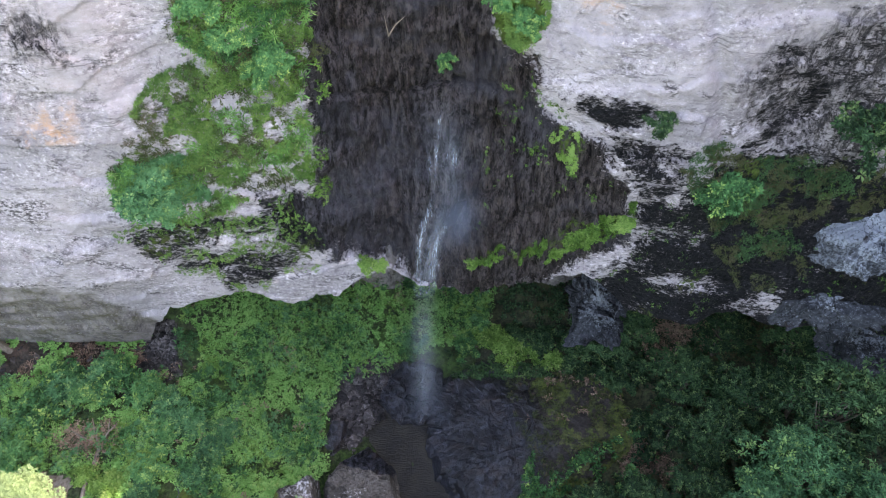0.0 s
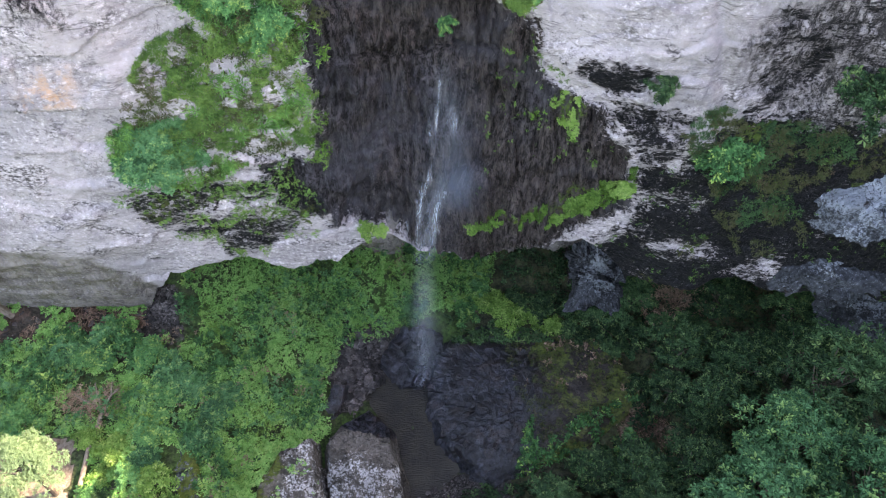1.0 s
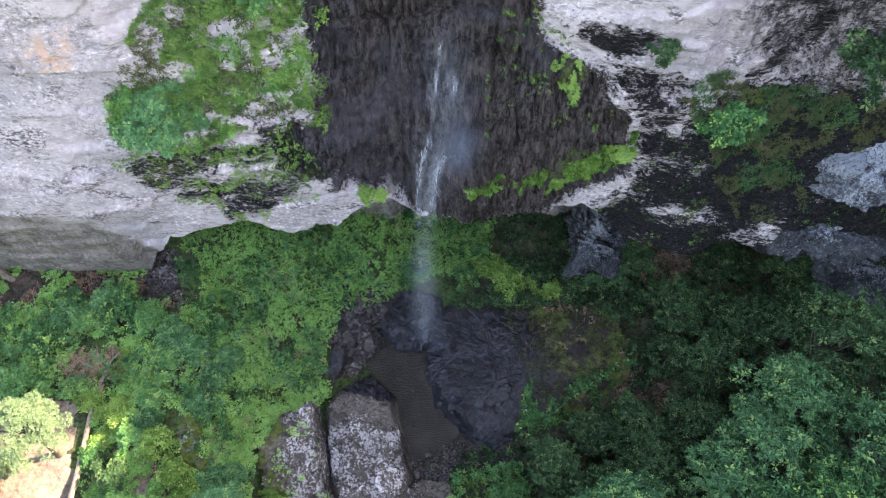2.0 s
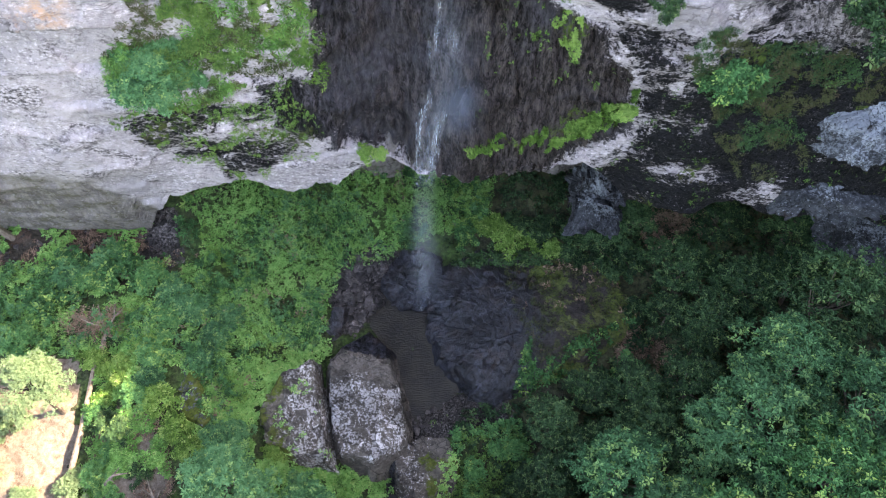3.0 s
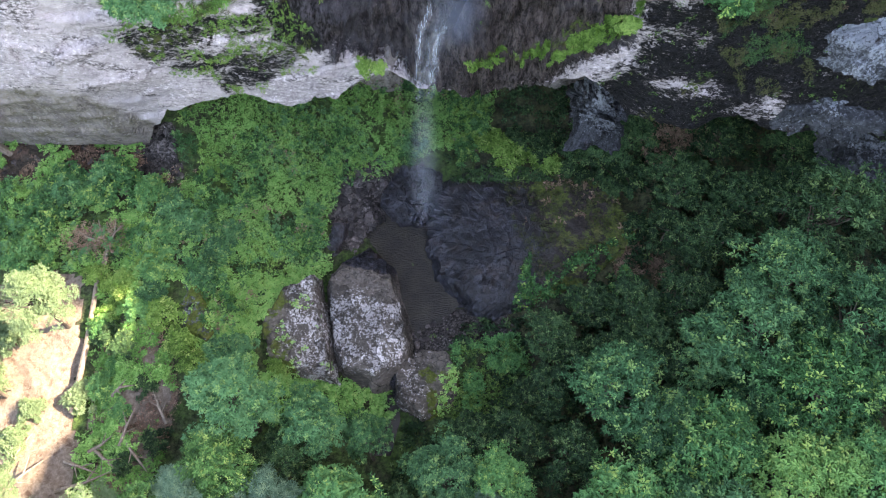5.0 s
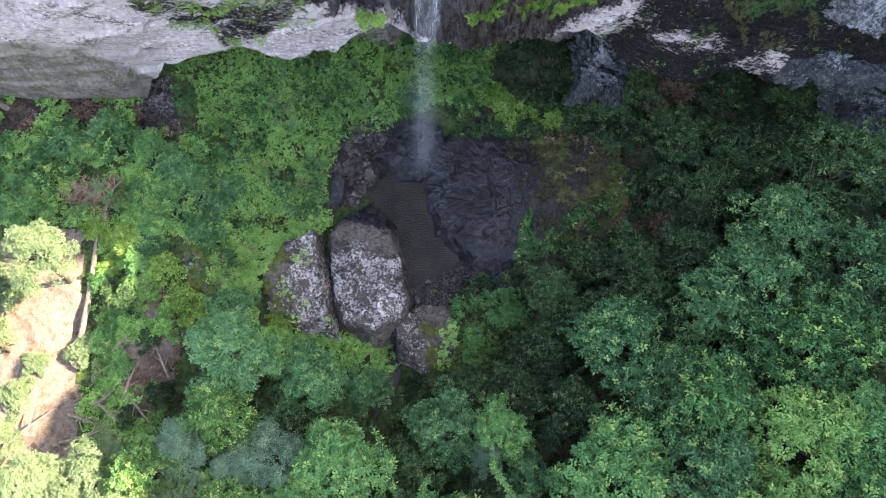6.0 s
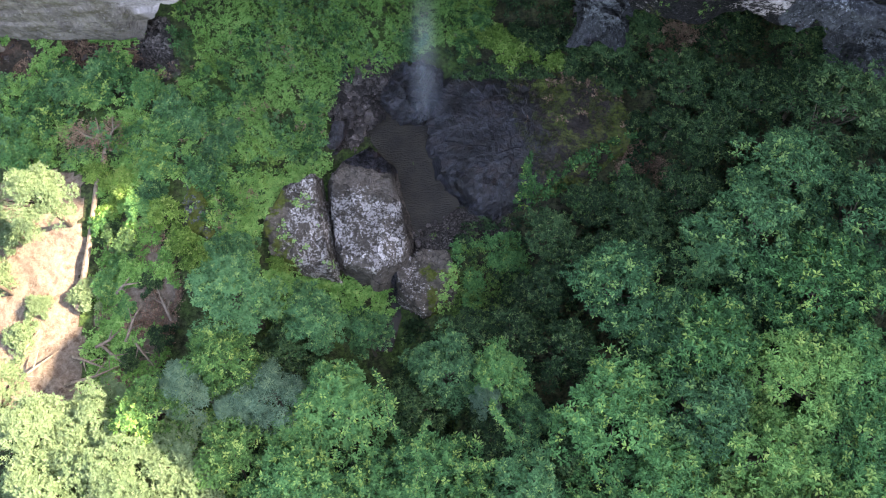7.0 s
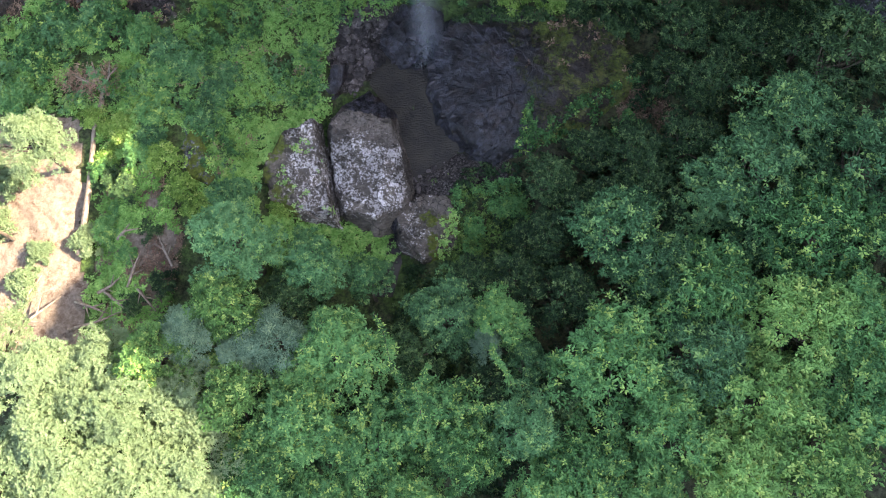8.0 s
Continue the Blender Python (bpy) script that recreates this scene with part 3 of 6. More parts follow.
def cliff_marks(x, z):
    """What covers the face at (x, z), with ragged edges."""
    p = np.stack([x, z, 0 * x], 1)
    u = x + 0.55 * fractal(p * 0.8, 4, 11) + 0.12 * fractal(p * 4, 2, 13)
    v = z + 0.55 * fractal(p * 0.8, 4, 12) + 0.12 * fractal(p * 4, 2, 14)
    patchy = fractal(p * 0.55, 4, 15)

    def soft(poly, reach=0.5):
        """How much of the poly lies round each place."""
        total = inside(poly, u, v) * 2.0
        for k in range(6):
            total = total + inside(poly, u + reach * math.cos(k * 1.047), v + reach * math.sin(k * 1.047))
        return total / 8

    wet = 0.6 * soft(WET, 0.45) + 0.4 * soft(WET, 1.1)
    mott = np.maximum(soft(MOTTLE_L) * 0.80, soft(MOTTLE_R, 0.8) * 1.06)
    for poly, share in ((STREAK_R, 0.66), (PATCH_R, 0.95), (SPECK_R, 0.77), (DARK_R, 0.84), (HIGH_R, 0.78)):
        mott = np.maximum(mott, soft(poly, 0.5) * share)
    for poly in WHITES:
        mott = mott * (1 - 0.36 * soft(poly, 0.4))
    mott = np.maximum(mott, 0.30 * (patchy > 0.55))
    streak = np.maximum(soft(STREAK_R, 0.8) * 0.9, soft(PATCH_L) * 1.0)
    grime_shade = soft(GRIME_SHADE_L, 0.3) * 0.9
    moss = np.maximum(soft(MOSS_L) * 0.46, soft(BAND, 0.25) * 0.5)
    moss = np.maximum(moss, np.maximum(soft(TOP_R, 0.3) * 0.8, soft(TUFT, 0.3) * 0.5))
    moss = np.maximum(moss, np.maximum(soft(VEG_R) * (0.36 + 0.3 * patchy), soft(MOTTLE_R) * (0.24 + 0.3 * patchy)))
    moss = np.maximum(moss, soft(MOTTLE_L) * (0.30 + 0.25 * patchy))
    for gap in GAPS_L:
        moss = moss * np.where(inside(gap, u, v), 0.1, 1)
    return {"wet": wet, "mottle": mott, "streak": streak, "grime_shade": grime_shade, "moss": moss, "ochre": np.maximum(soft(OCHRE, 0.35), np.maximum(soft(OCHRE_HIGH, 0.3), soft(OCHRE_LOW, 0.2)))}


def cliff_relief(x, z, wet):
    """Small forms of the face: ledges and blocks on dry rock, upright flutes on wet rock."""
    p = np.stack([x, z, 0 * x + 0.5], 1)
    warp = p + 0.12 * np.stack([fractal(p * 1.5, 3, 20), fractal(p * 1.5, 3, 29), 0 * x], 1)
    blocks = 0.13 * facets(warp * (0.22, 0.42, 1), 21, 0.7) + 0.045 * facets(warp * (0.8, 1.5, 1), 24, 0.9) + 0.022 * facets(warp * (2.8, 4.2, 1), 25, 1.0)
    bed = z * 0.42 + 0.5 * fractal(p * 0.22, 3, 22)
    step = bed - np.floor(bed)
    ledge = 0.26 * (sst(0.0, 0.12, step) - step) * (0.5 + 0.7 * fractal(p * 0.3, 2, 23))
    flute = 0.20 * facets(warp * (1.5, 0.30, 1), 26, 1.4) + 0.12 * facets(warp * (4.0, 0.8, 1), 27, 1.6) + 0.04 * facets(warp * (9, 2.6, 1), 30, 1.5)
    shelf = 0.30 * fractal(p * (0.4, 0.9, 1), 3, 28) + 0.05 * fractal(p * 3, 3, 19)
    dry = blocks + ledge + 0.10 * fractal(p * 0.3, 2, 18)
    dry = dry - 0.60 * sst(-11.5, -14, x) * sst(23.5, 23.62, z + 0.06 * (x + 14) + 0.1 * fractal(p * 0.6, 3, 16))
    dry = dry + 0.30 * bell(x + 0.28 * (z - 25), 11.9, 0.35) * sst(21, 23, z)          # cleft
    arch = 0.9 * sst(1.15, 0.7, ((x + 3.3) / 1.9) ** 2 + ((z - 15.3) / 2.5) ** 2) + 0.5 * sst(0.25, 0.0, np.abs(z - 24.6 - 0.2 * np.sin(x))) * sst(-6.0, -4.5, x) * sst(3.5, 2.5, x)
    return wet * (flute + shelf + arch) + (1 - wet) * dry


def make_cliff():
    xs = np.concatenate([np.linspace(-160, -28, 44)[:-1], np.arange(-28, 28.001, 0.085), np.linspace(28, 60, 22)[1:]])
    cols = len(xs)
    lip = lip_z(xs)
    lip = lip + 0.35 * fractal(np.stack([xs * 0.9, 0 * xs, 0 * xs], 1), 4, 31) * (lip > 1)
    rows = []
    for s in np.linspace(0, 1, 5)[:-1]:                       # plateau behind the rim
        rows.append((xs, 160 - 118 * s + 0 * xs, 54 - 8 * s + 3 * fractal(np.stack([xs * 0.05, 0 * xs + s * 3, 0 * xs], 1), 3, 32)))
    for z in np.linspace(46, 33, 16)[:-1]:
        rows.append((xs, None, z + 0 * xs))
    n_face = 250
    for s in np.linspace(0, 1, n_face):
        rows.append((xs, None, 33 + (lip - 33) * s))
    x = np.concatenate([r[0] for r in rows])
    z = np.concatenate([r[2] for r in rows])
    y = cliff_y(x, z)
    marks = cliff_marks(x, z)
    y = y + cliff_relief(x, z, sst(0.3, 0.7, marks["wet"]))
    for k in range(4):
        y[k * cols:(k + 1) * cols] = rows[k][1]
    marks["moss"][:4 * cols] = 0.8
    # the underside of the overhang, then the back of the hollow
    edge_y = y[-cols:]
    deep = 0.5 + 7.5 * sst(-18.6, -16.6, xs) * sst(60, 30, xs) * (0.75 + 0.25 * sst(-6, 2, xs))
    more = []
    for s in np.linspace(0, 1, 26)[1:]:
        more.append((xs, edge_y + deep * s, lip + 1.2 * np.sin(s * 2.2) * sst(-17.5, -14.5, xs) + 0.3 * fractal(np.stack([xs * 0.7, 0 * xs + s * 6, 0 * xs], 1), 4, 33) * s))
    top = more[-1][2]
    for s in np.linspace(0, 1, 22)[1:]:
        more.append((xs, edge_y + deep + 0.6 * fractal(np.stack([xs * 0.5, 0 * xs + s * 5, 0 * xs + 9], 1), 4, 34), top + (-3 - top) * s))
    ux, uy, uz = (np.concatenate([r[k] for r in more]) for k in range(3))
    # underside and hollow: their shade is put into this darker tone
    extra = {"wet": np.where(ux < -16, 0.0, 0.25), "mottle": np.where(ux < -16, 0.15, 0.5), "streak": 0 * ux, "grime_shade": 0.85 + 0 * ux, "moss": 0.1 + 0 * ux, "ochre": 0 * ux}
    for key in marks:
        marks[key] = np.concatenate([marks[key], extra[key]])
    verts = np.stack([np.concatenate([x, ux]), np.concatenate([y, uy]), np.concatenate([z, uz])], 1)
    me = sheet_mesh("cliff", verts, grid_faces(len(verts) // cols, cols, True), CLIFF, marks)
    return tagged(new("cliff", me), "pale limestone cliff with a black wet basalt face and mossy ledges", "cliff", kind="structure")


def make_shade_wall():
    """Unseen wall past the view, added to shade the fall and close the place."""
    ys = np.linspace(-70, 60, 320)
    # the rim's height sets where the sun ends on the trees
    rim = 48 + np.clip((ys - 7) * 0.5, -12, 3.2) + 2.3 * bell(ys, 14.8, 4.2) + 0.8 * fractal(np.stack([ys * 0.55, 0 * ys, 0 * ys + 4], 1), 3, 43) + 34 * sst(28, 32, ys) + 1.5 * fractal(np.stack([ys * 0.12, 0 * ys, 0 * ys], 1), 4, 41)
    rows = []
    for s in np.linspace(0, 1, 60):
        z = -6 + (rim + 6) * s
        p = np.stack([ys * 0.15, z * 0.15, 0 * ys], 1)
        rows.append(np.stack([38 - 3 * (1 - s) + 1.0 * fractal(p, 4, 42) * (1 - s), ys, z], 1))
    for s in np.linspace(0, 1, 8)[1:]:
        rows.append(np.stack([38 + 80 * s + 0 * ys, ys, rim - 2 * s], 1))
    verts = np.concatenate(rows)
    marks = {k: np.full(len(verts), v) for k, v in (("wet", 0.3), ("mottle", 0.8), ("streak", 0.2), ("grime_shade", 0.5), ("moss", 0.45), ("ochre", 0.0))}
    me = sheet_mesh("shade_wall", verts, grid_faces(len(rows), len(ys), True), CLIFF, marks)
    return tagged(new("shade_wall", me), "unseen mossy grey rock wall added to keep the sun off", "cliff", kind="structure")


POOL_EDGE = ((-4.9, 24.5), (-3.6, 25.6), (-2.0, 26.2), (-0.7, 25.7), (-0.3, 22.9), (0.3, 20.9), (0.7, 19.8), (-1.3, 17.8), (-2.3, 17.9), (-3.0, 21.2), (-3.9, 23.0))
CLAY = ((-21.0, 20.5), (-20.8, 13.0), (-20.0, 9.0), (-20.5, 6.4), (-27, 6.0), (-28, 19), (-24, 20))
SCREE_L = ((-18.4, 29.5), (-16.6, 29.2), (-16.0, 26.2), (-17.6, 25.4), (-18.6, 26.4))
SCREE_POOL = ((-6.8, 28.6), (-3.6, 29.6), (-0.8, 28.8), (-0.6, 26.5), (-3.2, 26.4), (-4.4, 24.6), (-6.4, 22.6), (-7.2, 25.0))
SCREE_FRONT = ((-2.3, 17.6), (0.4, 19.6), (4.4, 19.2), (4.3, 17.8), (0.5, 16.6), (-2.0, 16.2))
SCREE_R = ((8.0, 35), (11.0, 35), (11.8, 29.5), (8.8, 29.5))
LITTER = ((-19.6, 17.0), (-15.6, 16.6), (-14.6, 12.6), (-15.6, 8.0), (-18.6, 7.4), (-19.8, 12.0))


def make_ground():
    def axis(a, b, step, far):
        inner = np.arange(a, b + 1e-6, step)
        grow = np.cumsum(np.geomspace(step, 120, 22))
        return np.concatenate([(a - grow)[::-1], inner, b + grow])
    xs, ys = axis(-31, 31, 0.26, 600), axis(-8, 37, 0.26, 600)
    gx, gy = np.meshgrid(xs, ys)
    x, y = gx.ravel(), gy.ravel()
    p = np.stack([x, y, 0 * x], 1)
    z = ground_z(x, y)
    near = sst(60, 35, np.maximum(np.abs(x), np.abs(y - 14)))
    pond = inside(POOL_EDGE, x, y)
    z = z + near * (0.35 * fractal(p * 0.35, 4, 51) + 0.12 * fractal(p * 1.6, 3, 52)) * np.where(pond, 0.3, 1)
    z = np.where(pond, np.minimum(z, -0.35), z)
    z = np.where(y > 40, np.minimum(z, 2), z)                       # under the plateau
    u, v = x + 0.5 * fractal(p * 0.7, 4, 53), y + 0.5 * fractal(p * 0.7, 4, 54)
    scree = np.maximum(inside(SCREE_L, u, v), np.maximum(inside(SCREE_POOL, u, v), np.maximum(inside(SCREE_FRONT, u, v), inside(SCREE_R, u, v)))) * 1.0
    clay = np.maximum(inside(CLAY, u, v) * 1.0, inside(LITTER, u, v) * 0.63)
    moss = np.where(inside(LITTER, u, v) | ((u < -17) & (v > 25)), 0.05, np.where(u < 2, 0.9, 0.4)) * (1 - clay) * (1 - scree)
    me = sheet_mesh("ground", np.stack([x, y, z], 1), grid_faces(len(ys), len(xs)), GROUND, {"moss": moss, "clay": clay, "scree": scree})
    return tagged(new("ground", me), "gorge floor of dark soil, leaf litter and bare clay", "ground", kind="structure")


make_cliff()
make_shade_wall()
make_ground()

# the pool
q = np.array(POOL_EDGE)
ring = np.concatenate([a + (b - a) * np.linspace(0, 1, 9)[:-1, None] for a, b in zip(q, np.roll(q, -1, 0))])
mid = ring.mean(0)
levels = [mid + (ring * 1.0 - mid) * s for s in np.linspace(0.03, 1.12, 14)]
pv = np.concatenate([np.concatenate([l, l[:1]]) for l in levels])
pv = np.concatenate([pv, np.full((len(pv), 1), -0.12)], 1)
tagged(new("water", sheet_mesh("water", pv, grid_faces(14, len(ring) + 1, True), POOL)), "small dark brown plunge pool with fine ripples", "pool", kind="structure")


# ---- rocks ----
SHAPES = {}

def rock_mesh(name, planes, material, seed, level=6, rough=0.10, marks=None, middle=(0, 0, 0), soft=False):
    """A rock bounded by planes (normal, distance), with softened edges and a broken surface."""
    bm = bmesh.new()
    bmesh.ops.create_icosphere(bm, subdivisions=level, radius=1)
    d = np.array([v.co[:] for v in bm.verts])
    f = np.array([[v.index for v in face.verts] for face in bm.faces])
    bm.free()
    inv = 0
    for n, dist in planes:
        n = np.array(n, float) / np.linalg.norm(n)
        inv = inv + np.clip(d @ n / dist, 0, None) ** 50
    r = np.clip(inv, 1e-280, None) ** (-1 / 50)
    v = d * r[:, None]
    size = np.median(r)
    p = v + np.array(middle)
    q = p + 0.1 * size * np.stack([fractal(p * (1.5 / size), 3, seed + k) for k in (1, 2, 3)], 1)
    if size > 1:
        lump = rough * size * (0.40 * facets(q * (1.6 / size) + seed, seed, 1.4) + 0.3 * fractal(p * (1.2 / size), 4, seed + 9))
        lump = lump + rough * (1.5 * facets(q * 0.95 + seed, seed + 5, 1.5) + 0.55 * facets(q * 2.7 + seed, seed + 7, 1.5) + 0.22 * fractal(p * 4, 3, seed + 8))
    else:
        lump = rough * size * (facets(q * (1.6 / size) + seed, seed, 1.4) + 0.5 * fractal(p * (3 / size), 3, seed + 9))
    v = v + d * lump[:, None]
    values = marks(v + np.array(middle), d) if marks else {"wet": np.zeros(len(v)), "moss": np.zeros(len(v))}
    return sheet_mesh(name, v, f, material, values, soft)


def plan_planes(outline, top, middle, lean=0.25):
    """Planes for a rock with a convex outline in plan (metres, any direction of turning) and the given top planes."""
    q = np.array(outline, float) - np.array(middle[:2])
    planes = list(top)
    for a, b in zip(q, np.roll(q, -1, 0)):
        n = np.array([b[1] - a[1], a[0] - b[0]])
        n /= np.linalg.norm(n)
        dist = n @ a
        if dist < 0:
            n, dist = -n, -dist
        planes.append(((n[0], n[1], lean), max(dist, 0.2)))
    planes.append(((0, 0, -1), 1.6))
    return planes


def big_rock(name, outline, middle, top, material, seed, label, marks=None, rough=0.06, level=6, lean=0.25):
    me = rock_mesh(name, plan_planes(outline, top, middle, lean), material, seed, level, rough, marks, middle)
    ob = new(name, me)
    ob.location = middle
    SHAPES[seed] = BVHTree.FromPolygons([Vector(v.co) + Vector(middle) for v in me.vertices], [tuple(f.vertices) for f in me.polygons])
    return tagged(ob, label, "rock")


def top_of(seed, x, y):
    """Height of a rock's top over (x, y), and its normal; None beside it."""
    place, normal, _, _ = SHAPES[seed].ray_cast(Vector((x, y, 60)), Vector((0, 0, -1)))
    return (place.z, normal) if place else None


def white_marks(p, d):
    n = fractal(p * 0.6, 3, 61)
    return {"wet": sst(20.6, 21.6, p[:, 1] + 0.5 * n) * sst(-9.5, -6.5, p[:, 0]), "moss": 0.30 * sst(0.2, 0.8, n) + 0.35 * sst(1.2, 0.2, p[:, 2]), "lichen": 0.15 + 1.0 * sst(20.0, 18.6, p[:, 1] + 0.8 * n) * sst(0.6, 2.0, p[:, 2])}


def left_marks(p, d):
    n = fractal(p * 0.7, 3, 62)
    return {"wet": 0 * n, "moss": np.clip(0.55 * sst(-7.6, -10.0, p[:, 0] - 0.6 * n) + 0.30 * sst(17.0, 15.2, p[:, 1]) + 0.35 * n, 0, 1), "lichen": 0.45 + 0.6 * sst(-10.2, -8.6, p[:, 0])}


def slab_marks(p, d):
    n = fractal(p * 0.45, 4, 63)
    wet = sst(8.0, 3.0, p[:, 0] + 2.0 * n)
    return {"wet": 0.15 + 0.75 * wet, "moss": np.clip(0.60 * sst(3.6, 8.4, p[:, 0] + 1.8 * n) + 0.3 * n * sst(2, 5, p[:, 0]), 0, 1)}


def wet_marks(p, d):
    return {"wet": 0.85 + 0 * p[:, 0], "moss": 0 * p[:, 0]}


def pale_marks(p, d):
    n = fractal(p * 0.6, 3, 65)
    return {"wet": 0.55 * sst(0.1, 0.6, n), "moss": 0.25 * sst(0.2, 0.7, -n), "lichen": 0.9 * sst(-0.2, 0.5, d[:, 2]) + 0.3}


def low_marks(p, d):
    n = fractal(p * 0.8, 3, 66)
    return {"wet": 0.9 * sst(-2.2, -2.9, p[:, 0] + 0.4 * n), "moss": np.clip(0.62 * sst(-2.0, -0.4, p[:, 0] + 0.8 * n) * sst(16.2, 14.8, p[:, 1]) + 0.25 * n, 0, 1), "lichen": 0.7 * sst(0.4, -0.6, p[:, 0])}


def mossy_marks(p, d):
    n = fractal(p * 0.8, 3, 64)
    return {"wet": 0 * n, "moss": np.clip(0.55 + 0.3 * n, 0, 1)}


big_rock("boulder", ((-7.1, 20.3), (-6.0, 22.0), (-4.6, 22.8), (-3.2, 21.6), (-2.6, 19.2), (-2.1, 16.9), (-2.4, 15.3), (-3.9, 14.4), (-5.9, 14.9), (-6.7, 16.9)), (-4.7, 18.6, 0.9),
         (((0, -0.10, 1), 1.7), ((0.1, 0.35, 1), 1.75), ((0.5, 0.0, 1), 1.9), ((-0.3, -0.2, 1), 1.9)), WHITE_ROCK, 3,
         "large angular boulder, white with lichen, wet and dark at its back", white_marks)
big_rock("boulder", ((-7.4, 20.9), (-9.7, 19.5), (-10.9, 17.2), (-10.2, 15.4), (-8.3, 14.5), (-6.3, 14.5), (-6.7, 16.6)), (-8.4, 17.2, 1.2),
         (((0.22, -0.1, 1), 1.65), ((-0.12, -0.15, 1), 2.2), ((0.0, -0.5, 1), 2.1)), WHITE_ROCK, 7,
         "split-off boulder, half lichen-white, half covered in moss", left_marks)
big_rock("rock_slab", ((-0.6, 23.6), (-0.3, 26.5), (0.6, 28.4), (3.3, 29.5), (7.4, 28.8), (10.4, 28.0), (12.1, 24.9), (12.0, 23.6), (9.5, 21.6), (6.9, 20.1), (3.7, 19.0), (2.0, 19.3), (0.3, 20.7)), (5.4, 24.2, -0.4),
         (((0, 0, 1), 2.6), ((-0.35, 0.0, 1), 2.9), ((0.30, 0.0, 1), 2.9), ((0, -0.35, 1), 2.8), ((0, 0.4, 1), 2.8)), DARK_ROCK, 11,
         "broad domed slab of wet black basalt, mossy on one side", slab_marks, 0.075, 7, 0.45)
big_rock("boulder", ((-3.4, 15.2), (-1.4, 16.6), (0.4, 16.6), (1.1, 14.6), (0.5, 12.9), (-1.2, 12.4), (-2.6, 13.4)), (-1.1, 14.5, -0.6),
         (((0.1, 0.1, 1), 1.2), ((0.4, -0.4, 1), 1.3)), WHITE_ROCK, 13, "low grey boulder with moss beside the outflow", low_marks)
big_rock("boulder", ((-15.6, 20.2), (-14.4, 19.9), (-12.6, 16.4), (-13.2, 15.6), (-14.6, 16.2)), (-14.1, 17.8, 3.6),
         (((-0.3, 0.0, 1), 0.75), ((0.5, 0.1, 1), 0.9)), GREY_ROCK, 17, "flat mossy rock wedged in the slope", mossy_marks)
big_rock("boulder", ((18.5, 26.4), (19.4, 25.4), (23.3, 25.0), (24.8, 27), (19.2, 28)), (21.4, 26.8, 17.6),
         (((-0.1, -0.35, 1), 1.0), ((-0.4, 0, 1), 1.2)), GREY_ROCK, 19, "pale blue-grey boulder lodged on the cliff's flank", pale_marks, 0.12)
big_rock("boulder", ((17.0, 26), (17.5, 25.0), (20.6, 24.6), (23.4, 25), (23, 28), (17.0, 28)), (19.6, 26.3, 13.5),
         (((-0.1, -0.25, 1), 0.6), ((0.3, -0.3, 1), 0.7)), SHADED_ROCK, 23, "pale rock block at the cliff's foot", pale_marks, 0.14)
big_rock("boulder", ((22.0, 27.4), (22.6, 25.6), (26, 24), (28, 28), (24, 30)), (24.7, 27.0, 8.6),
         (((-0.3, -0.3, 1), 2.0), ((-0.7, -0.2, 1), 2.0)), SHADED_ROCK, 29, "tall fluted pale grey rock at the cliff's foot", pale_marks, 0.14)

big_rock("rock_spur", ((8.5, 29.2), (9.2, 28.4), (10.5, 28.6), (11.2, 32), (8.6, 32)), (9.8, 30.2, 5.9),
         (((0, -1.3, 1), 2.4), ((-0.5, -0.5, 1), 2.8)), SHADED_ROCK, 37, "grey crumbling rock spur below the overhang", pale_marks, 0.22)
big_rock("rock_ledge", ((-4.3, 26.7), (-3.7, 28.6), (-2.0, 29.4), (-0.2, 28.8), (0.5, 26.7), (-0.3, 25.4), (-1.8, 25.0), (-3.1, 25.3)), (-1.9, 27.2, -0.7),
         (((0, -0.30, 1), 1.5), ((-0.35, 0.1, 1), 1.6), ((0.25, -0.1, 1), 1.5)), DARK_ROCK, 31, "low wet black ledge where the water lands", wet_marks, 0.10)

big_rock("low_rock", ((-5.6, 28.3), (-4.6, 29.3), (-2.8, 29.9), (-1.6, 29.8), (-1.8, 29.2), (-3.4, 28.9), (-4.9, 27.9)), (-3.6, 29.2, 0.0),
         (((0, -0.5, 1), 1.0), ((0, 0.5, 1), 1.0)), DARK_ROCK, 41, "low curved black rim behind the landing water", wet_marks, 0.14)
big_rock("boulder", ((-7.9, 22.9), (-7.0, 24.6), (-5.9, 24.7), (-6.4, 22.8), (-7.3, 22.2)), (-6.8, 23.5, 0.3),
         (((0.2, -0.4, 1), 0.7), ((-0.6, -0.2, 1), 0.8)), DARK_ROCK, 43, "wet black slab of rock leaning beside the pool", wet_marks, 0.14, 5)

# loose stones round the pool
stone_kinds = []
for k in range(6):
    rng = np.random.default_rng(70 + k)
    planes = [(rng.normal(size=3) * (1, 1, 1.2), rng.uniform(0.32, 0.6)) for _ in range(11)] + [((0, 0, -1), 0.35), ((0, 0, 1), 0.4)]
    stone_kinds.append(rock_mesh("stone", planes, STONE, 80 + k, 2, 0.08, soft=False))


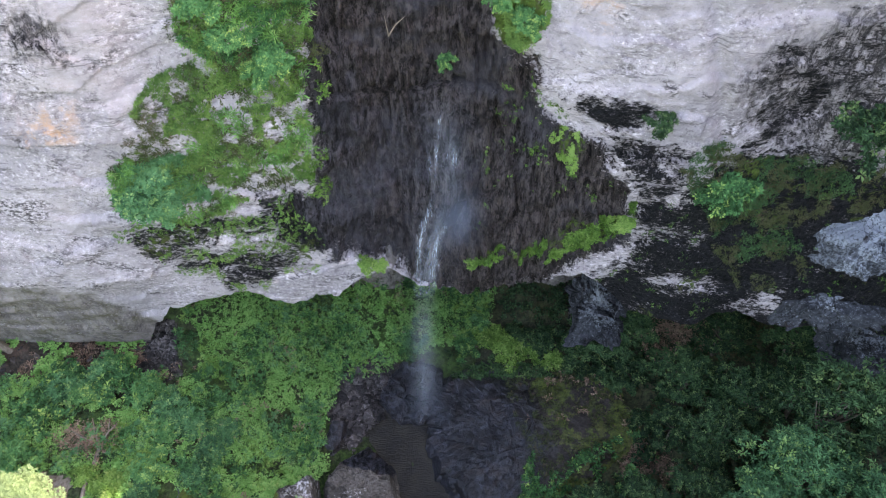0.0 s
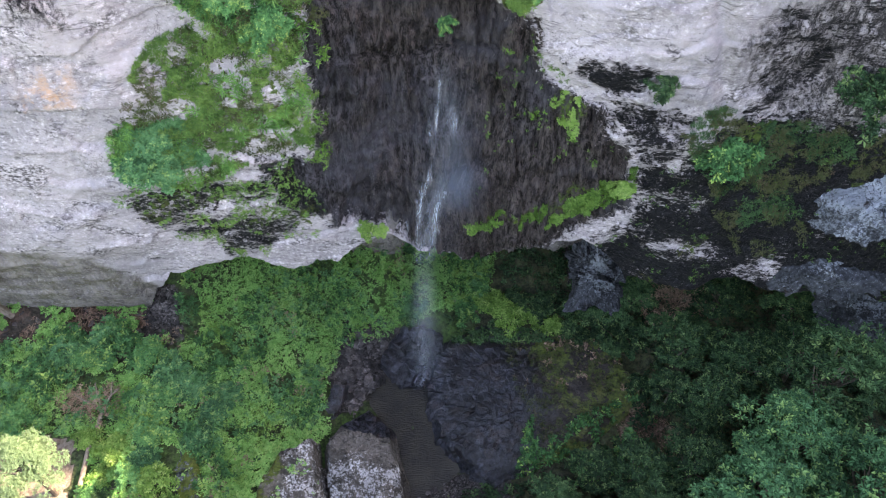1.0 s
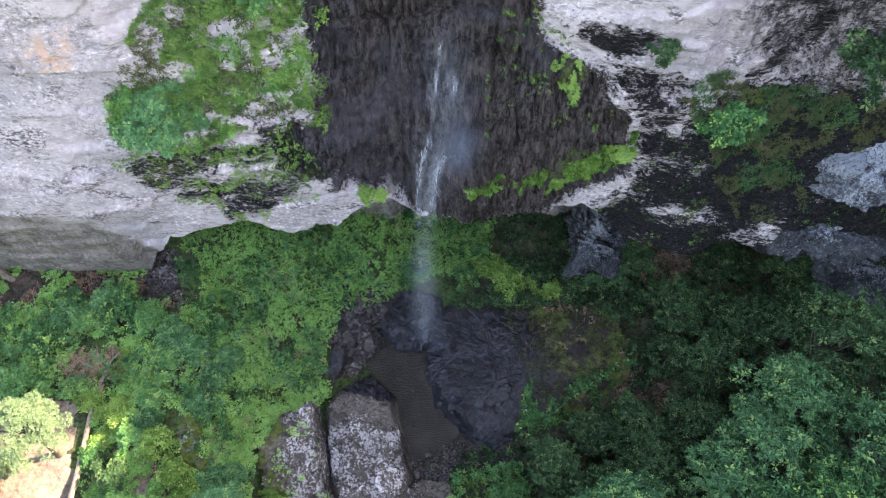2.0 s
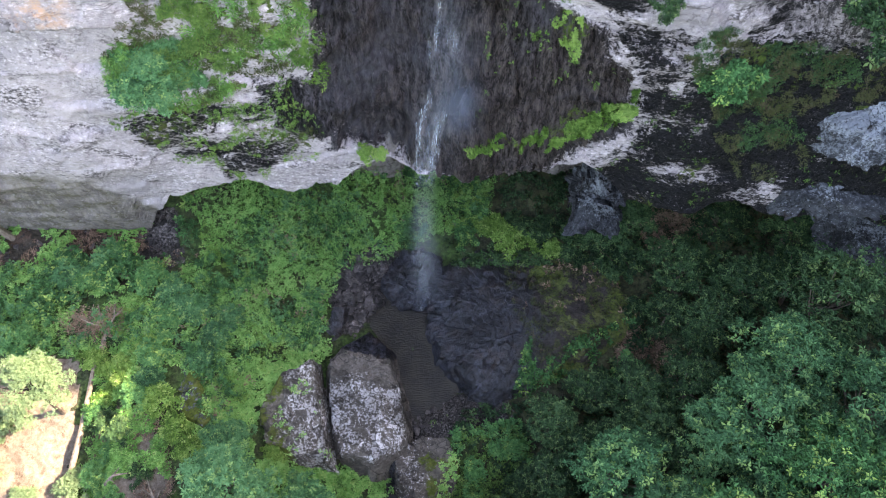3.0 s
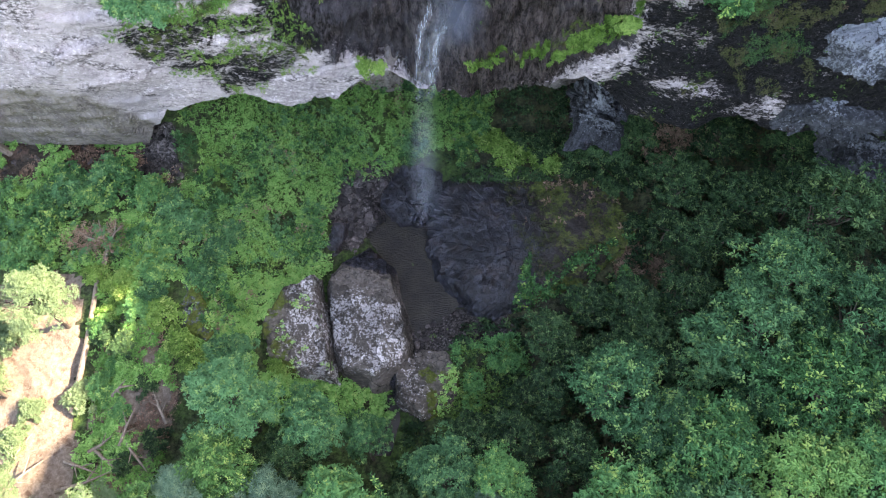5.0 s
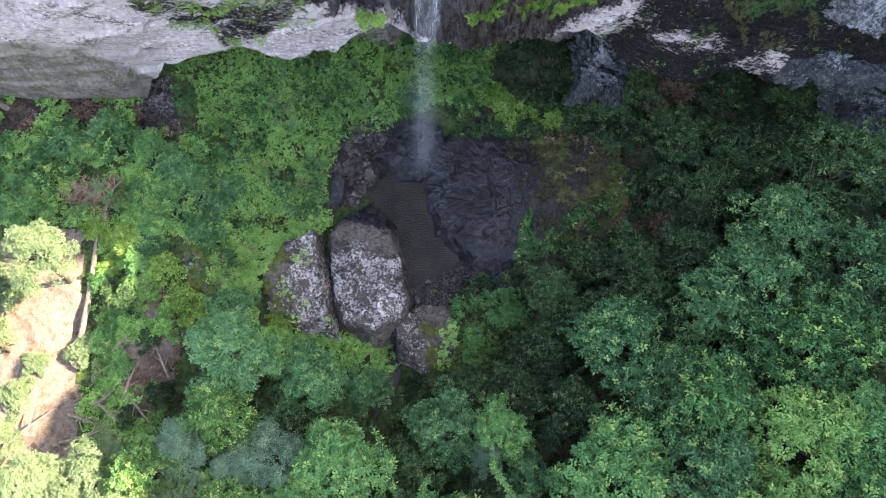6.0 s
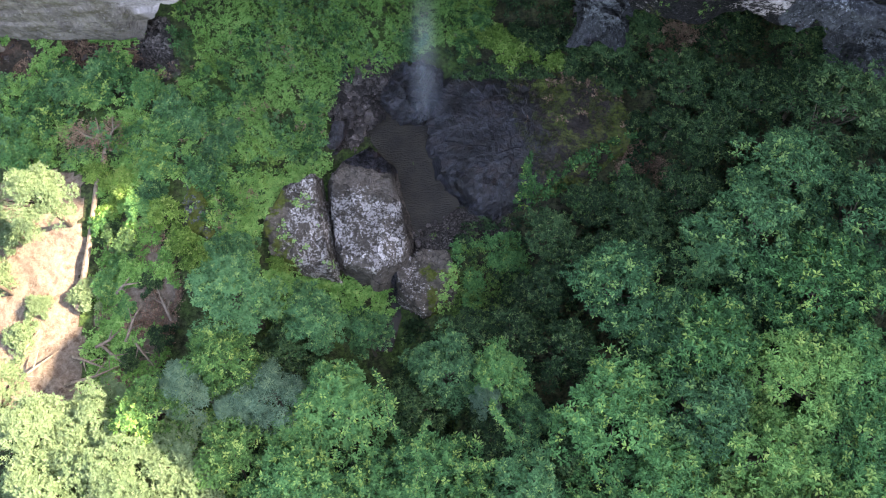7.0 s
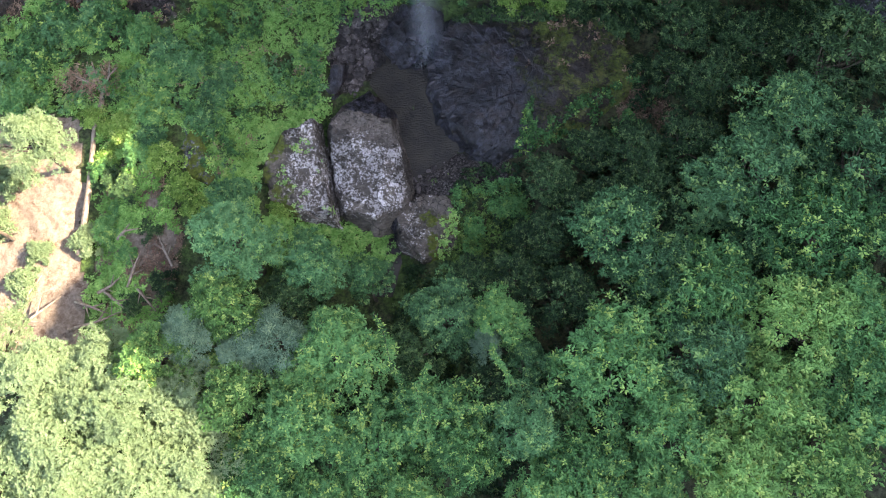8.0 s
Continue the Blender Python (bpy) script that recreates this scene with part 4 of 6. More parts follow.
def scatter_stones(poly, count, low, high, seed, label, group):
    rng = np.random.default_rng(seed)
    q = np.array(poly)
    made = 0
    while made < count:
        x, y = rng.uniform(q.min(0), q.max(0))
        if not inside(poly, np.array([x]), np.array([y]))[0]:
            continue
        s = low * (high / low) ** (rng.random() ** 2)
        ob = tagged(new("stone", stone_kinds[rng.integers(6)]), label, "stone", group)
        ob.matrix_world = pose(x, y, float(ground_fine(np.array([x]), np.array([y]))[0]) + 0.22 * s, rng.uniform(-15, 15), rng.uniform(-15, 15), rng.uniform(0, 360)) @ Matrix.Diagonal((s * rng.uniform(0.8, 1.5), s, s * rng.uniform(0.5, 0.9), 1))
        made += 1


scatter_stones(((-6.4, 28.0), (-4.4, 29.0), (-3.6, 28.4), (-4.0, 26.8), (-3.6, 25.7), (-4.9, 24.6), (-5.6, 23.0), (-6.9, 25.0)), 205, 0.18, 0.58, 5, "dark wet broken stone beside the pool", "stones beside the pool")
scatter_stones(((-2.4, 18.2), (0.6, 19.0), (4.6, 18.6), (4.2, 17.2), (0.2, 17.0), (-2.0, 16.8)), 30, 0.14, 0.42, 6, "small grey stone at the pool's outflow", "stones at the outflow")
scatter_stones(SCREE_L, 40, 0.16, 0.50, 7, "grey scree stone under the cliff", "scree stones")
scatter_stones(SCREE_R, 20, 0.16, 0.6, 8, "grey scree stone under the cliff", "scree stones")


def rubble(poly, count, low, high, seed, label):
    """Small broken stones, too many to count, joined in one mesh."""
    rng = np.random.default_rng(seed)
    base = []
    for k in range(5):
        planes = [(rng.normal(size=3) * (1, 1, 1.6), rng.uniform(0.28, 0.6)) for _ in range(9)] + [((0, 0, -1), 0.3), ((0, 0, 1), 0.3)]
        me = rock_mesh("shard", planes, STONE, 90 + k, 1, 0.05)
        v, f = np.zeros(len(me.vertices) * 3), np.zeros(len(me.polygons) * 3, int)
        me.vertices.foreach_get("co", v)
        me.polygons.foreach_get("vertices", f)
        base.append((v.reshape(-1, 3), f.reshape(-1, 3)))
        bpy.data.meshes.remove(me)
    c = spread_points(poly, count, rng)
    ground = ground_fine(c[:, 0], c[:, 1])
    pieces = []
    for (x, y), z in zip(c, ground):
        v, f = base[rng.integers(5)]
        s = low * (high / low) ** (rng.random() ** 1.6)
        turn = np.array(pose(0, 0, 0, rng.uniform(-35, 35), rng.uniform(-35, 35), rng.uniform(0, 360)).to_3x3())
        pieces.append(((v * (s * rng.uniform(0.8, 1.7), s, s * 0.7)) @ turn.T + (x, y, z + 0.2 * s), f))
    v, f = joined(pieces)
    return tagged(new("rubble", sheet_mesh("rubble", v, f, RUBBLE, {"wet": np.zeros(len(v)), "moss": np.zeros(len(v))}, False)), label, "rubble", kind="stuff")


rubble(((-6.8, 28.2), (-4.4, 29.2), (-3.4, 28.6), (-3.9, 26.8), (-3.4, 25.6), (-4.9, 24.4), (-5.6, 22.8), (-7.2, 24.8)), 620, 0.10, 0.34, 91, "dark wet shards of rock beside the pool")
FOOT = ((-29, 28.8), (-22.3, 28.6), (-18.6, 28.6), (-18.2, 27.1), (-20.7, 25.7), (-29, 26.4))
rubble(FOOT, 260, 0.07, 0.40, 95, "brown stones along the foot of the cliff")
rubble(SCREE_FRONT, 520, 0.05, 0.20, 92, "grey gravel at the pool's outflow")
rubble(SCREE_L, 420, 0.07, 0.28, 93, "grey scree under the cliff")
rubble(SCREE_R, 260, 0.07, 0.26, 94, "grey scree below the rock spur")


# ---- water ----
def ribbon(name, line, widths, material, bow, parent, seed):
    """A hanging sheet of water along a line of places, bowed towards the viewer."""
    line, n = np.array(line, float), 40
    t = np.linspace(0, len(line) - 1, n)
    c = np.stack([np.interp(t, range(len(line)), line[:, k]) for k in range(3)], 1)
    w = np.interp(t, np.linspace(0, len(line) - 1, len(widths)), widths)
    us = np.linspace(0, 1, 11)
    rows = []
    for k in range(n):
        off = (us - 0.5) * w[k]
        wob = 0.05 * fractal(np.stack([us * 4, 0 * us + k * 0.2, 0 * us + seed], 1), 2, seed)
        rows.append(np.stack([c[k, 0] + off, c[k, 1] - bow * w[k] * (1 - (2 * us - 1) ** 2) + wob, 0 * us + c[k, 2]], 1))
    uv = np.stack([np.tile(us, n), np.repeat(np.linspace(0, 1, n), 11)], 1)
    ob = part(name, sheet_mesh(name, np.concatenate(rows), grid_faces(n, 11), material, None, True, uv), parent)
    ob.visible_shadow = False
    return ob


fall = tagged(new("waterfall"), "thin white waterfall with spray over black rock into the pool", "waterfall")


def on_face(x, z, off):
    return (x, cliff_at(x, z) - off, z)


def strand(line, widths, material, seed, off=0.55):
    ribbon("strand", [on_face(x, z, off) for x, z in line], widths, material, 0.2, fall, seed)


def drops(line, width, count, seed, off=0.6, long=0.7):
    """Short broken threads of white water along a line on the face."""
    rng = np.random.default_rng(seed)
    q = np.array(line, float)
    for k in range(count):
        t = rng.uniform(0, len(q) - 1.001)
        x, z = q[int(t)] + (q[int(t) + 1] - q[int(t)]) * (t % 1)
        x, n = x + rng.normal() * width * 0.4, long * rng.uniform(0.5, 1.3)
        strand(((x, z + n / 2), (x - 0.02, z), (x - 0.05 + 0.05 * rng.normal(), z - n / 2)), (0.05, rng.uniform(0.08, 0.15), 0.05), WATER_THREAD, seed * 50 + k, off + 0.1 * rng.random())


FALL_TOP = ((0.0, 24.4), (-0.1, 23.4), (-0.2, 22.2), (-0.3, 20.9), (-0.4, 19.8), (-0.4, 18.9))
FALL_LEFT = ((-0.3, 18.8), (-0.7, 18.2), (-1.0, 17.3), (-1.2, 16.2), (-1.3, 14.6), (-1.2, 12.8))
FALL_RIGHT = ((0.5, 18.1), (0.1, 17.5), (-0.3, 16.8), (-0.4, 15.6), (-0.5, 14.1), (-0.6, 12.6))
strand(FALL_TOP, (0.10, 0.18, 0.22, 0.24, 0.2), WATER_WISP, 1)
strand(((0.4, 22.2), (0.5, 21.4), (0.6, 20.2)), (0.3, 0.5, 0.5), WATER_WISP, 2)
strand(((-0.6, 21.6), (-0.6, 20.8), (-0.6, 19.8)), (0.25, 0.35, 0.3), WATER_WISP, 15)
strand(FALL_LEFT, (0.3, 0.35, 0.4, 0.45, 0.5), WATER_STRAND, 3)
strand(FALL_RIGHT, (0.5, 0.45, 0.35, 0.4, 0.5), WATER_STRAND, 11, 0.6)
strand(((0.2, 18.8), (-0.4, 17.2), (-0.8, 15.0), (-0.9, 12.9)), (0.9, 1.2, 1.2, 1.1), WATER_WISP, 13, 0.7)
strand(((-2.2, 16.4), (-2.2, 15.8), (-2.2, 15.0)), (0.12, 0.16, 0.12), WATER_WISP, 16)
strand(((-1.8, 16.2), (-1.8, 15.6), (-1.75, 14.9)), (0.10, 0.14, 0.10), WATER_WISP, 17)
drops(FALL_TOP[1:4], 0.16, 7, 31)
drops(FALL_LEFT, 0.35, 26, 32)
drops(FALL_RIGHT, 0.40, 26, 33)
drops(((0.4, 21.4), (0.7, 20.6)), 0.5, 4, 35)
ribbon("veil", [on_face(0.0, 25.0, 0.7), on_face(0.3, 22.0, 0.7), on_face(0.4, 18.5, 0.8), on_face(-0.3, 16.0, 0.8)], (0.9, 1.8, 2.6, 1.8), WATER_VEIL, 0.15, fall, 4)
ribbon("veil", [(-0.95, 25.85, 14.2), (-1.05, 25.8, 9.5), (-1.15, 25.8, 5.0), (-1.2, 25.8, -0.2)], (1.2, 1.3, 1.5, 1.7), WATER_FALLING, 0.25, fall, 5)
ribbon("veil", [(-0.95, 25.7, 14.0), (-1.1, 25.6, 8.0), (-1.2, 25.6, 0.3)], (1.6, 1.9, 2.3), WATER_FALLING, 0.2, fall, 6)
ribbon("strand", [(-1.1, 25.9, 4.2), (-1.1, 25.6, 1.6), (-1.3, 25.3, 0.3), (-1.7, 25.0, -0.05)], (0.5, 0.6, 0.5, 0.7), WATER_WISP, 0.2, fall, 7)
for k, (x, z, w) in enumerate(((0.9, 18.9, 2.2), (1.3, 18.6, 1.9), (0.6, 18.2, 2.2), (0.3, 19.4, 1.6), (0.9, 18.5, 1.4), (1.2, 18.5, 1.6), (0.8, 18.9, 1.2))):
    ribbon("spray", [on_face(x + 0.1, z + 1.3, 1.0 + 0.06 * k), on_face(x, z, 1.05 + 0.06 * k), on_face(x - 0.3, z - 1.3, 1.0 + 0.06 * k)], (w * 0.6, w, w * 0.7), SPRAY, 0.2, fall, 20 + k)
ribbon("spray", [on_face(0.1, 26.5, 1.0), on_face(0.4, 22.5, 1.1), on_face(0.4, 19.0, 1.1), on_face(-0.3, 14.0, 1.2)], (2.4, 4.0, 4.8, 3.0), SPRAY, 0.15, fall, 9)
ribbon("spray", [(-0.9, 25.3, 13.0), (-0.9, 25.2, 6.0), (-0.9, 25.0, 0.2)], (2.0, 3.0, 4.0), SPRAY, 0.2, fall, 10)
ribbon("spray", [(-0.6, 25.2, 6.0), (-0.4, 25.1, 3.0), (-0.4, 25.0, 0.2)], (1.6, 2.6, 3.0), SPRAY, 0.2, fall, 14)


# the outflow between the boulders
run = np.array([(-1.3, 18.6), (-2.0, 17.2), (-2.9, 15.8), (-3.3, 14.4), (-3.2, 12.6), (-3.6, 10.5)])
us = np.linspace(0, 1, 40)
mid_x, mid_y = (np.interp(us, np.linspace(0, 1, len(run)), run[:, k]) for k in (0, 1))
wide = 0.55 + 0.25 * fractal(np.stack([us * 9, 0 * us, 0 * us], 1), 2, 71)
level = np.minimum.accumulate(ground_z(mid_x, mid_y) + 0.16)
stream = np.concatenate([np.stack([mid_x + k * wide, mid_y, level], 1) for k in (-1, -0.5, 0, 0.5, 1)])
tagged(new("water", sheet_mesh("water", stream, grid_faces(5, 40), POOL)), "narrow dark stream flowing out between boulders", "stream", kind="structure")


# ---- plants ----
def leaf_quads(base, axis, normal, length, width, fold=0.18):
    """Folded four-cornered leaves; arrays of places, directions and sizes."""
    axis = axis / np.linalg.norm(axis, axis=1, keepdims=True)
    side = np.cross(axis, normal)
    side /= np.linalg.norm(side, axis=1, keepdims=True) + 1e-9
    nrm = np.cross(side, axis)
    L, W = length[:, None], width[:, None]
    half = base + axis * L * 0.52 + nrm * W * fold
    v = np.stack([base, half + side * W * 0.5, base + axis * L - nrm * L * 0.10, half - side * W * 0.5], 1).reshape(-1, 3)
    k = np.arange(len(base)) * 4
    return v, np.concatenate([np.stack([k, k + 1, k + 2], 1), np.stack([k, k + 2, k + 3], 1)])


def rosettes(rng, centre, up, count, length, slim=0.42, rise=0.45, spread=0.35):
    """count leaves round each centre, opening about the direction up."""
    n = len(centre)
    up = up / np.linalg.norm(up, axis=1, keepdims=True)
    a = np.cross(up, rng.normal(size=(n, 3)))
    a /= np.linalg.norm(a, axis=1, keepdims=True) + 1e-9
    b = np.cross(up, a)
    bases, axes, norms, lens = [], [], [], []
    for k in range(count):
        ang = 2 * np.pi * (k / count) + rng.uniform(-0.5, 0.5, n)
        lift = rise + rng.uniform(-spread, spread, n)
        ax = a * np.cos(ang)[:, None] + b * np.sin(ang)[:, None]
        bases.append(centre + ax * length[:, None] * 0.08)
        axes.append(ax + up * lift[:, None])
        norms.append(up + 0.25 * rng.normal(size=(n, 3)))
        lens.append(length * rng.uniform(0.7, 1.2, n))
    bases, axes, norms, lens = (np.concatenate(v) for v in (bases, axes, norms, lens))
    shoot = np.repeat(np.tile(rng.random(n) ** 1.5, count), 4)
    v, f = leaf_quads(bases, axes, norms, lens, lens * slim)
    return v, f, {"shoot": shoot}


def tube(points, radii, sides=6):
    """A tapered limb along points: arrays of corners and four-sided faces."""
    p, n = np.array(points, float), len(points)
    rows = []
    for k in range(n):
        d = p[min(k + 1, n - 1)] - p[max(k - 1, 0)]
        d /= np.linalg.norm(d) + 1e-9
        a = np.cross(d, (0.31, 0.95, 0.05))
        a /= np.linalg.norm(a) + 1e-9
        b = np.cross(d, a)
        ang = np.linspace(0, 2 * np.pi, sides + 1)
        rows.append(p[k] + radii[k] * (np.cos(ang)[:, None] * a + np.sin(ang)[:, None] * b))
    return np.concatenate(rows), grid_faces(n, sides + 1)


def crown_leaves(rng, radius, height, lobes, per_lobe, leaf, count=6, slim=0.42, flat=0.7):
    """Leaves of a crown with its middle at the origin: lobes on a dome, leafy twigs on each lobe."""
    ang = np.arange(lobes) * 2.39996 + rng.uniform(0, 6.28) + rng.uniform(-0.4, 0.4, lobes)
    t = (np.arange(lobes) + 0.5) / lobes
    skew = 1 + 0.22 * np.cos(ang - rng.uniform(0, 6.28)) + 0.16 * np.cos(3 * ang + rng.uniform(0, 6.28))
    rad = radius * np.sqrt(t) * rng.uniform(0.70, 1.12, lobes) * skew
    z = height * (1 - 1.0 * t ** 1.2) * rng.uniform(0.55, 1.25, lobes)
    lobe = np.stack([rad * np.cos(ang), rad * np.sin(ang), z], 1)
    size = radius * rng.uniform(0.15, 0.34, lobes)
    n = lobes * per_lobe
    which = np.repeat(np.arange(lobes), per_lobe)
    d = rng.normal(size=(n, 3))
    d /= np.linalg.norm(d, axis=1, keepdims=True)
    d[:, 2] = np.where(d[:, 2] < -0.25, -d[:, 2], d[:, 2])
    c = lobe[which] + d * (size[which] * rng.uniform(0.70, 1.15, n))[:, None] * (1, 1, flat)
    up = d * 0.45 + np.array([0, 0, 0.85]) + 0.22 * rng.normal(size=(n, 3))
    v, f, marks = rosettes(rng, c, up, count, leaf * rng.uniform(0.75, 1.25, n), slim)
    return v, f, marks, lobe


def tree_mesh(seed, radius, tall, leaf, material, lobes=26, per_lobe=46, count=6, slim=0.42, squat=0.75):
    """Meshes of a tree's trunk with limbs, and of its crown."""
    rng = np.random.default_rng(seed)
    v, f, marks, lobe = crown_leaves(rng, radius, radius * squat * 2, lobes, per_lobe, leaf, count, slim)
    mid = tall - radius * squat * 1.6
    v[:, 2] += mid
    bend = rng.normal(size=2) * 0.3
    spine = [(bend[0] * s * s, bend[1] * s * s, -0.8 + (mid + 0.8) * s) for s in np.linspace(0, 1, 7)]
    r0 = 0.045 * tall ** 0.5 * radius ** 0.5 + 0.05
    pieces = [tube(spine, np.linspace(r0, r0 * 0.45, 7), 8)]
    for q in lobe[::2]:
        a = np.array(spine[-1]) * (1, 1, rng.uniform(0.72, 1.0))
        b = q * 0.85 + np.array([0, 0, mid])
        m = (a + b) / 2 + np.array([0, 0, -0.12 * radius])
        pieces.append(tube([a, m, b], (r0 * 0.4, r0 * 0.25, r0 * 0.08), 5))
    return sheet_mesh("trunk", *joined(pieces), BARK), sheet_mesh("crown", v, f, material, marks, False)


TREES = {
    "blue": [tree_mesh(101 + k, 2.3, 8.5, 0.205, LEAF_BLUE, 40, 37, 5, 0.46) for k in range(3)],
    "green": [tree_mesh(111 + k, 2.4, 8.5, 0.205, LEAF_GREEN, 42, 37, 5, 0.46) for k in range(4)],
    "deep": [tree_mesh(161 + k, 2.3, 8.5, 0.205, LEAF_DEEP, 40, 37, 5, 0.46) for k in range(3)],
    "fresh": [tree_mesh(121 + k, 2.2, 8.0, 0.195, LEAF_FRESH, 40, 37, 5, 0.46) for k in range(3)],
    "pale": [tree_mesh(151 + k, 2.2, 8.0, 0.135, LEAF_SUNLIT, 50, 62, 5, 0.50, 0.6) for k in range(3)],
    "grey": [tree_mesh(131 + k, 1.7, 8.0, 0.19, LEAF_GREY, 30, 44, 7, 0.22) for k in range(2)],
    "dark": [tree_mesh(141 + k, 2.2, 7.0, 0.21, LEAF_SHADED, 36, 30, 5, 0.46) for k in range(3)],
}
TREE_LABEL = {"blue": "broad-leaved tree with a rounded blue-green crown", "green": "broad-leaved tree with a dense mid-green crown", "deep": "broad-leaved tree with a deep green crown and paler shoots", "fresh": "broad-leaved tree with fresh yellow-green leaves", "pale": "tree with a pale yellow-green crown, sunlight put into its colour",
              "grey": "fine-leaved tree with a grey-green crown", "dark": "understorey tree, shade put into its dark leaf colour"}
tree_count = [0]


def plant_tree(kind, x, y, top, radius):
    """A tree whose crown reaches the height top, with the given crown radius."""
    k = tree_count[0]
    tree_count[0] += 1
    rng = np.random.default_rng(1000 + k)
    meshes = TREES[kind][k % len(TREES[kind])]
    root = tagged(new("tree"), TREE_LABEL[kind], "tree", "trees of the gorge")
    for name, me in zip(("trunk", "crown"), meshes):
        part(name, me, root)
    g = ground_at(x, y)
    base_r, base_h = {"blue": (2.3, 8.5), "deep": (2.3, 8.5), "green": (2.4, 8.5), "fresh": (2.2, 8.0), "pale": (2.2, 8.0), "grey": (1.7, 8.0), "dark": (2.2, 7.0)}[kind]
    s = radius / base_r
    root.matrix_world = pose(x, y, g, 0, 0, rng.uniform(0, 360)) @ Matrix.Diagonal((s, s, max(2.0, top - g) / base_h, 1))
    return root


# trees in the lower wood: kind, x, y, height of the crown's top, crown radius
WOOD_LEFT = (("blue", -10.5, 11.4, 9.3, 2.2), ("fresh", -10.8, 8.4, 8.4, 1.9), ("blue", -6.7, 10.6, 7.0, 1.8), ("blue", -4.1, 10.3, 5.8, 1.2), ("grey", -12.7, 7.0, 7.8, 1.5), ("grey", -9.2, 6.7, 7.0, 1.8),
             ("green", -5.4, 6.6, 6.6, 2.6), ("green", -7.5, 2.3, 6.4, 2.6), ("green", -4.2, 1.5, 5.6, 2.4), ("fresh", -10.9, 3.9, 7.0, 2.3), ("green", -9.4, -0.2, 6.4, 2.4), ("dark", -8.2, 9.2, 5.4, 1.8),
             ("grey", -10.6, 6.0, 6.4, 1.4), ("green", -7.4, 4.6, 5.8, 1.8))
WOOD_MIDDLE = (("green", -0.7, 3.2, 5.6, 2.5), ("green", 2.9, 8.1, 5.6, 1.6), ("deep", -0.1, 8.7, 4.4, 2.0), ("grey", 2.3, 6.9, 4.6, 0.9), ("green", 1.0, 1.2, 5.8, 2.0), ("blue", 4.3, 2.3, 6.0, 2.1),
               ("dark", 1.4, 10.6, 3.4, 1.6), ("dark", -1.8, 6.4, 3.4, 1.8), ("deep", 4.6, 6.0, 4.6, 1.3), ("dark", 4.0, 10.8, 4.2, 1.6), ("dark", 4.6, 13.0, 3.0, 1.1), ("dark", 5.6, 13.2, 4.0, 1.5), ("green", 5.6, -1.6, 6.0, 2.3), ("green", -1.8, -1.8, 5.2, 2.3), ("green", -6.4, -1.6, 5.6, 2.2), ("dark", 2.6, 4.2, 4.0, 1.8), ("dark", 6.4, 3.6, 4.4, 1.6), ("green", 10.4, -1.6, 6.6, 2.3))
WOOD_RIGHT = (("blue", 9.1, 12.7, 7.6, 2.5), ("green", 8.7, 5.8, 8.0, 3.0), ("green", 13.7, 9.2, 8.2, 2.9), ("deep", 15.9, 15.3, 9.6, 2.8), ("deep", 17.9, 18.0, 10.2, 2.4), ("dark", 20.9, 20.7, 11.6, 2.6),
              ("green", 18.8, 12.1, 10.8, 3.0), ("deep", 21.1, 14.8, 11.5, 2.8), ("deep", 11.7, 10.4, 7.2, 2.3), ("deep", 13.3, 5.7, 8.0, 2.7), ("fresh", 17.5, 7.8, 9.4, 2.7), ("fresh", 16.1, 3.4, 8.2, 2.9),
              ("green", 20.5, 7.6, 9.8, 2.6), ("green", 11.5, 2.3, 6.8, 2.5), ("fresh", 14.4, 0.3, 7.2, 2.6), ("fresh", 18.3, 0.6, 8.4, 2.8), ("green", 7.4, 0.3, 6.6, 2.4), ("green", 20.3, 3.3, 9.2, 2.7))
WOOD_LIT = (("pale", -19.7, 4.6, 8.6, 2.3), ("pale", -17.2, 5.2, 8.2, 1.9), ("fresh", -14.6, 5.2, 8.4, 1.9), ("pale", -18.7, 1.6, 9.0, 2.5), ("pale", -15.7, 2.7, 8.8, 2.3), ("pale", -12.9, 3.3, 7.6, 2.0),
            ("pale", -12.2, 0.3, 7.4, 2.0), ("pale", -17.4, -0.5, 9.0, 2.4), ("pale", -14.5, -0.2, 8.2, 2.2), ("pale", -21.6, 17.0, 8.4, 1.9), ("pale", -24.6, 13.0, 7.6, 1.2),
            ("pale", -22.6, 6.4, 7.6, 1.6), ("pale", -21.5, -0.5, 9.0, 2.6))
for trees in (WOOD_LEFT, WOOD_MIDDLE, WOOD_RIGHT, WOOD_LIT):
    for row in trees:
        plant_tree(*row)
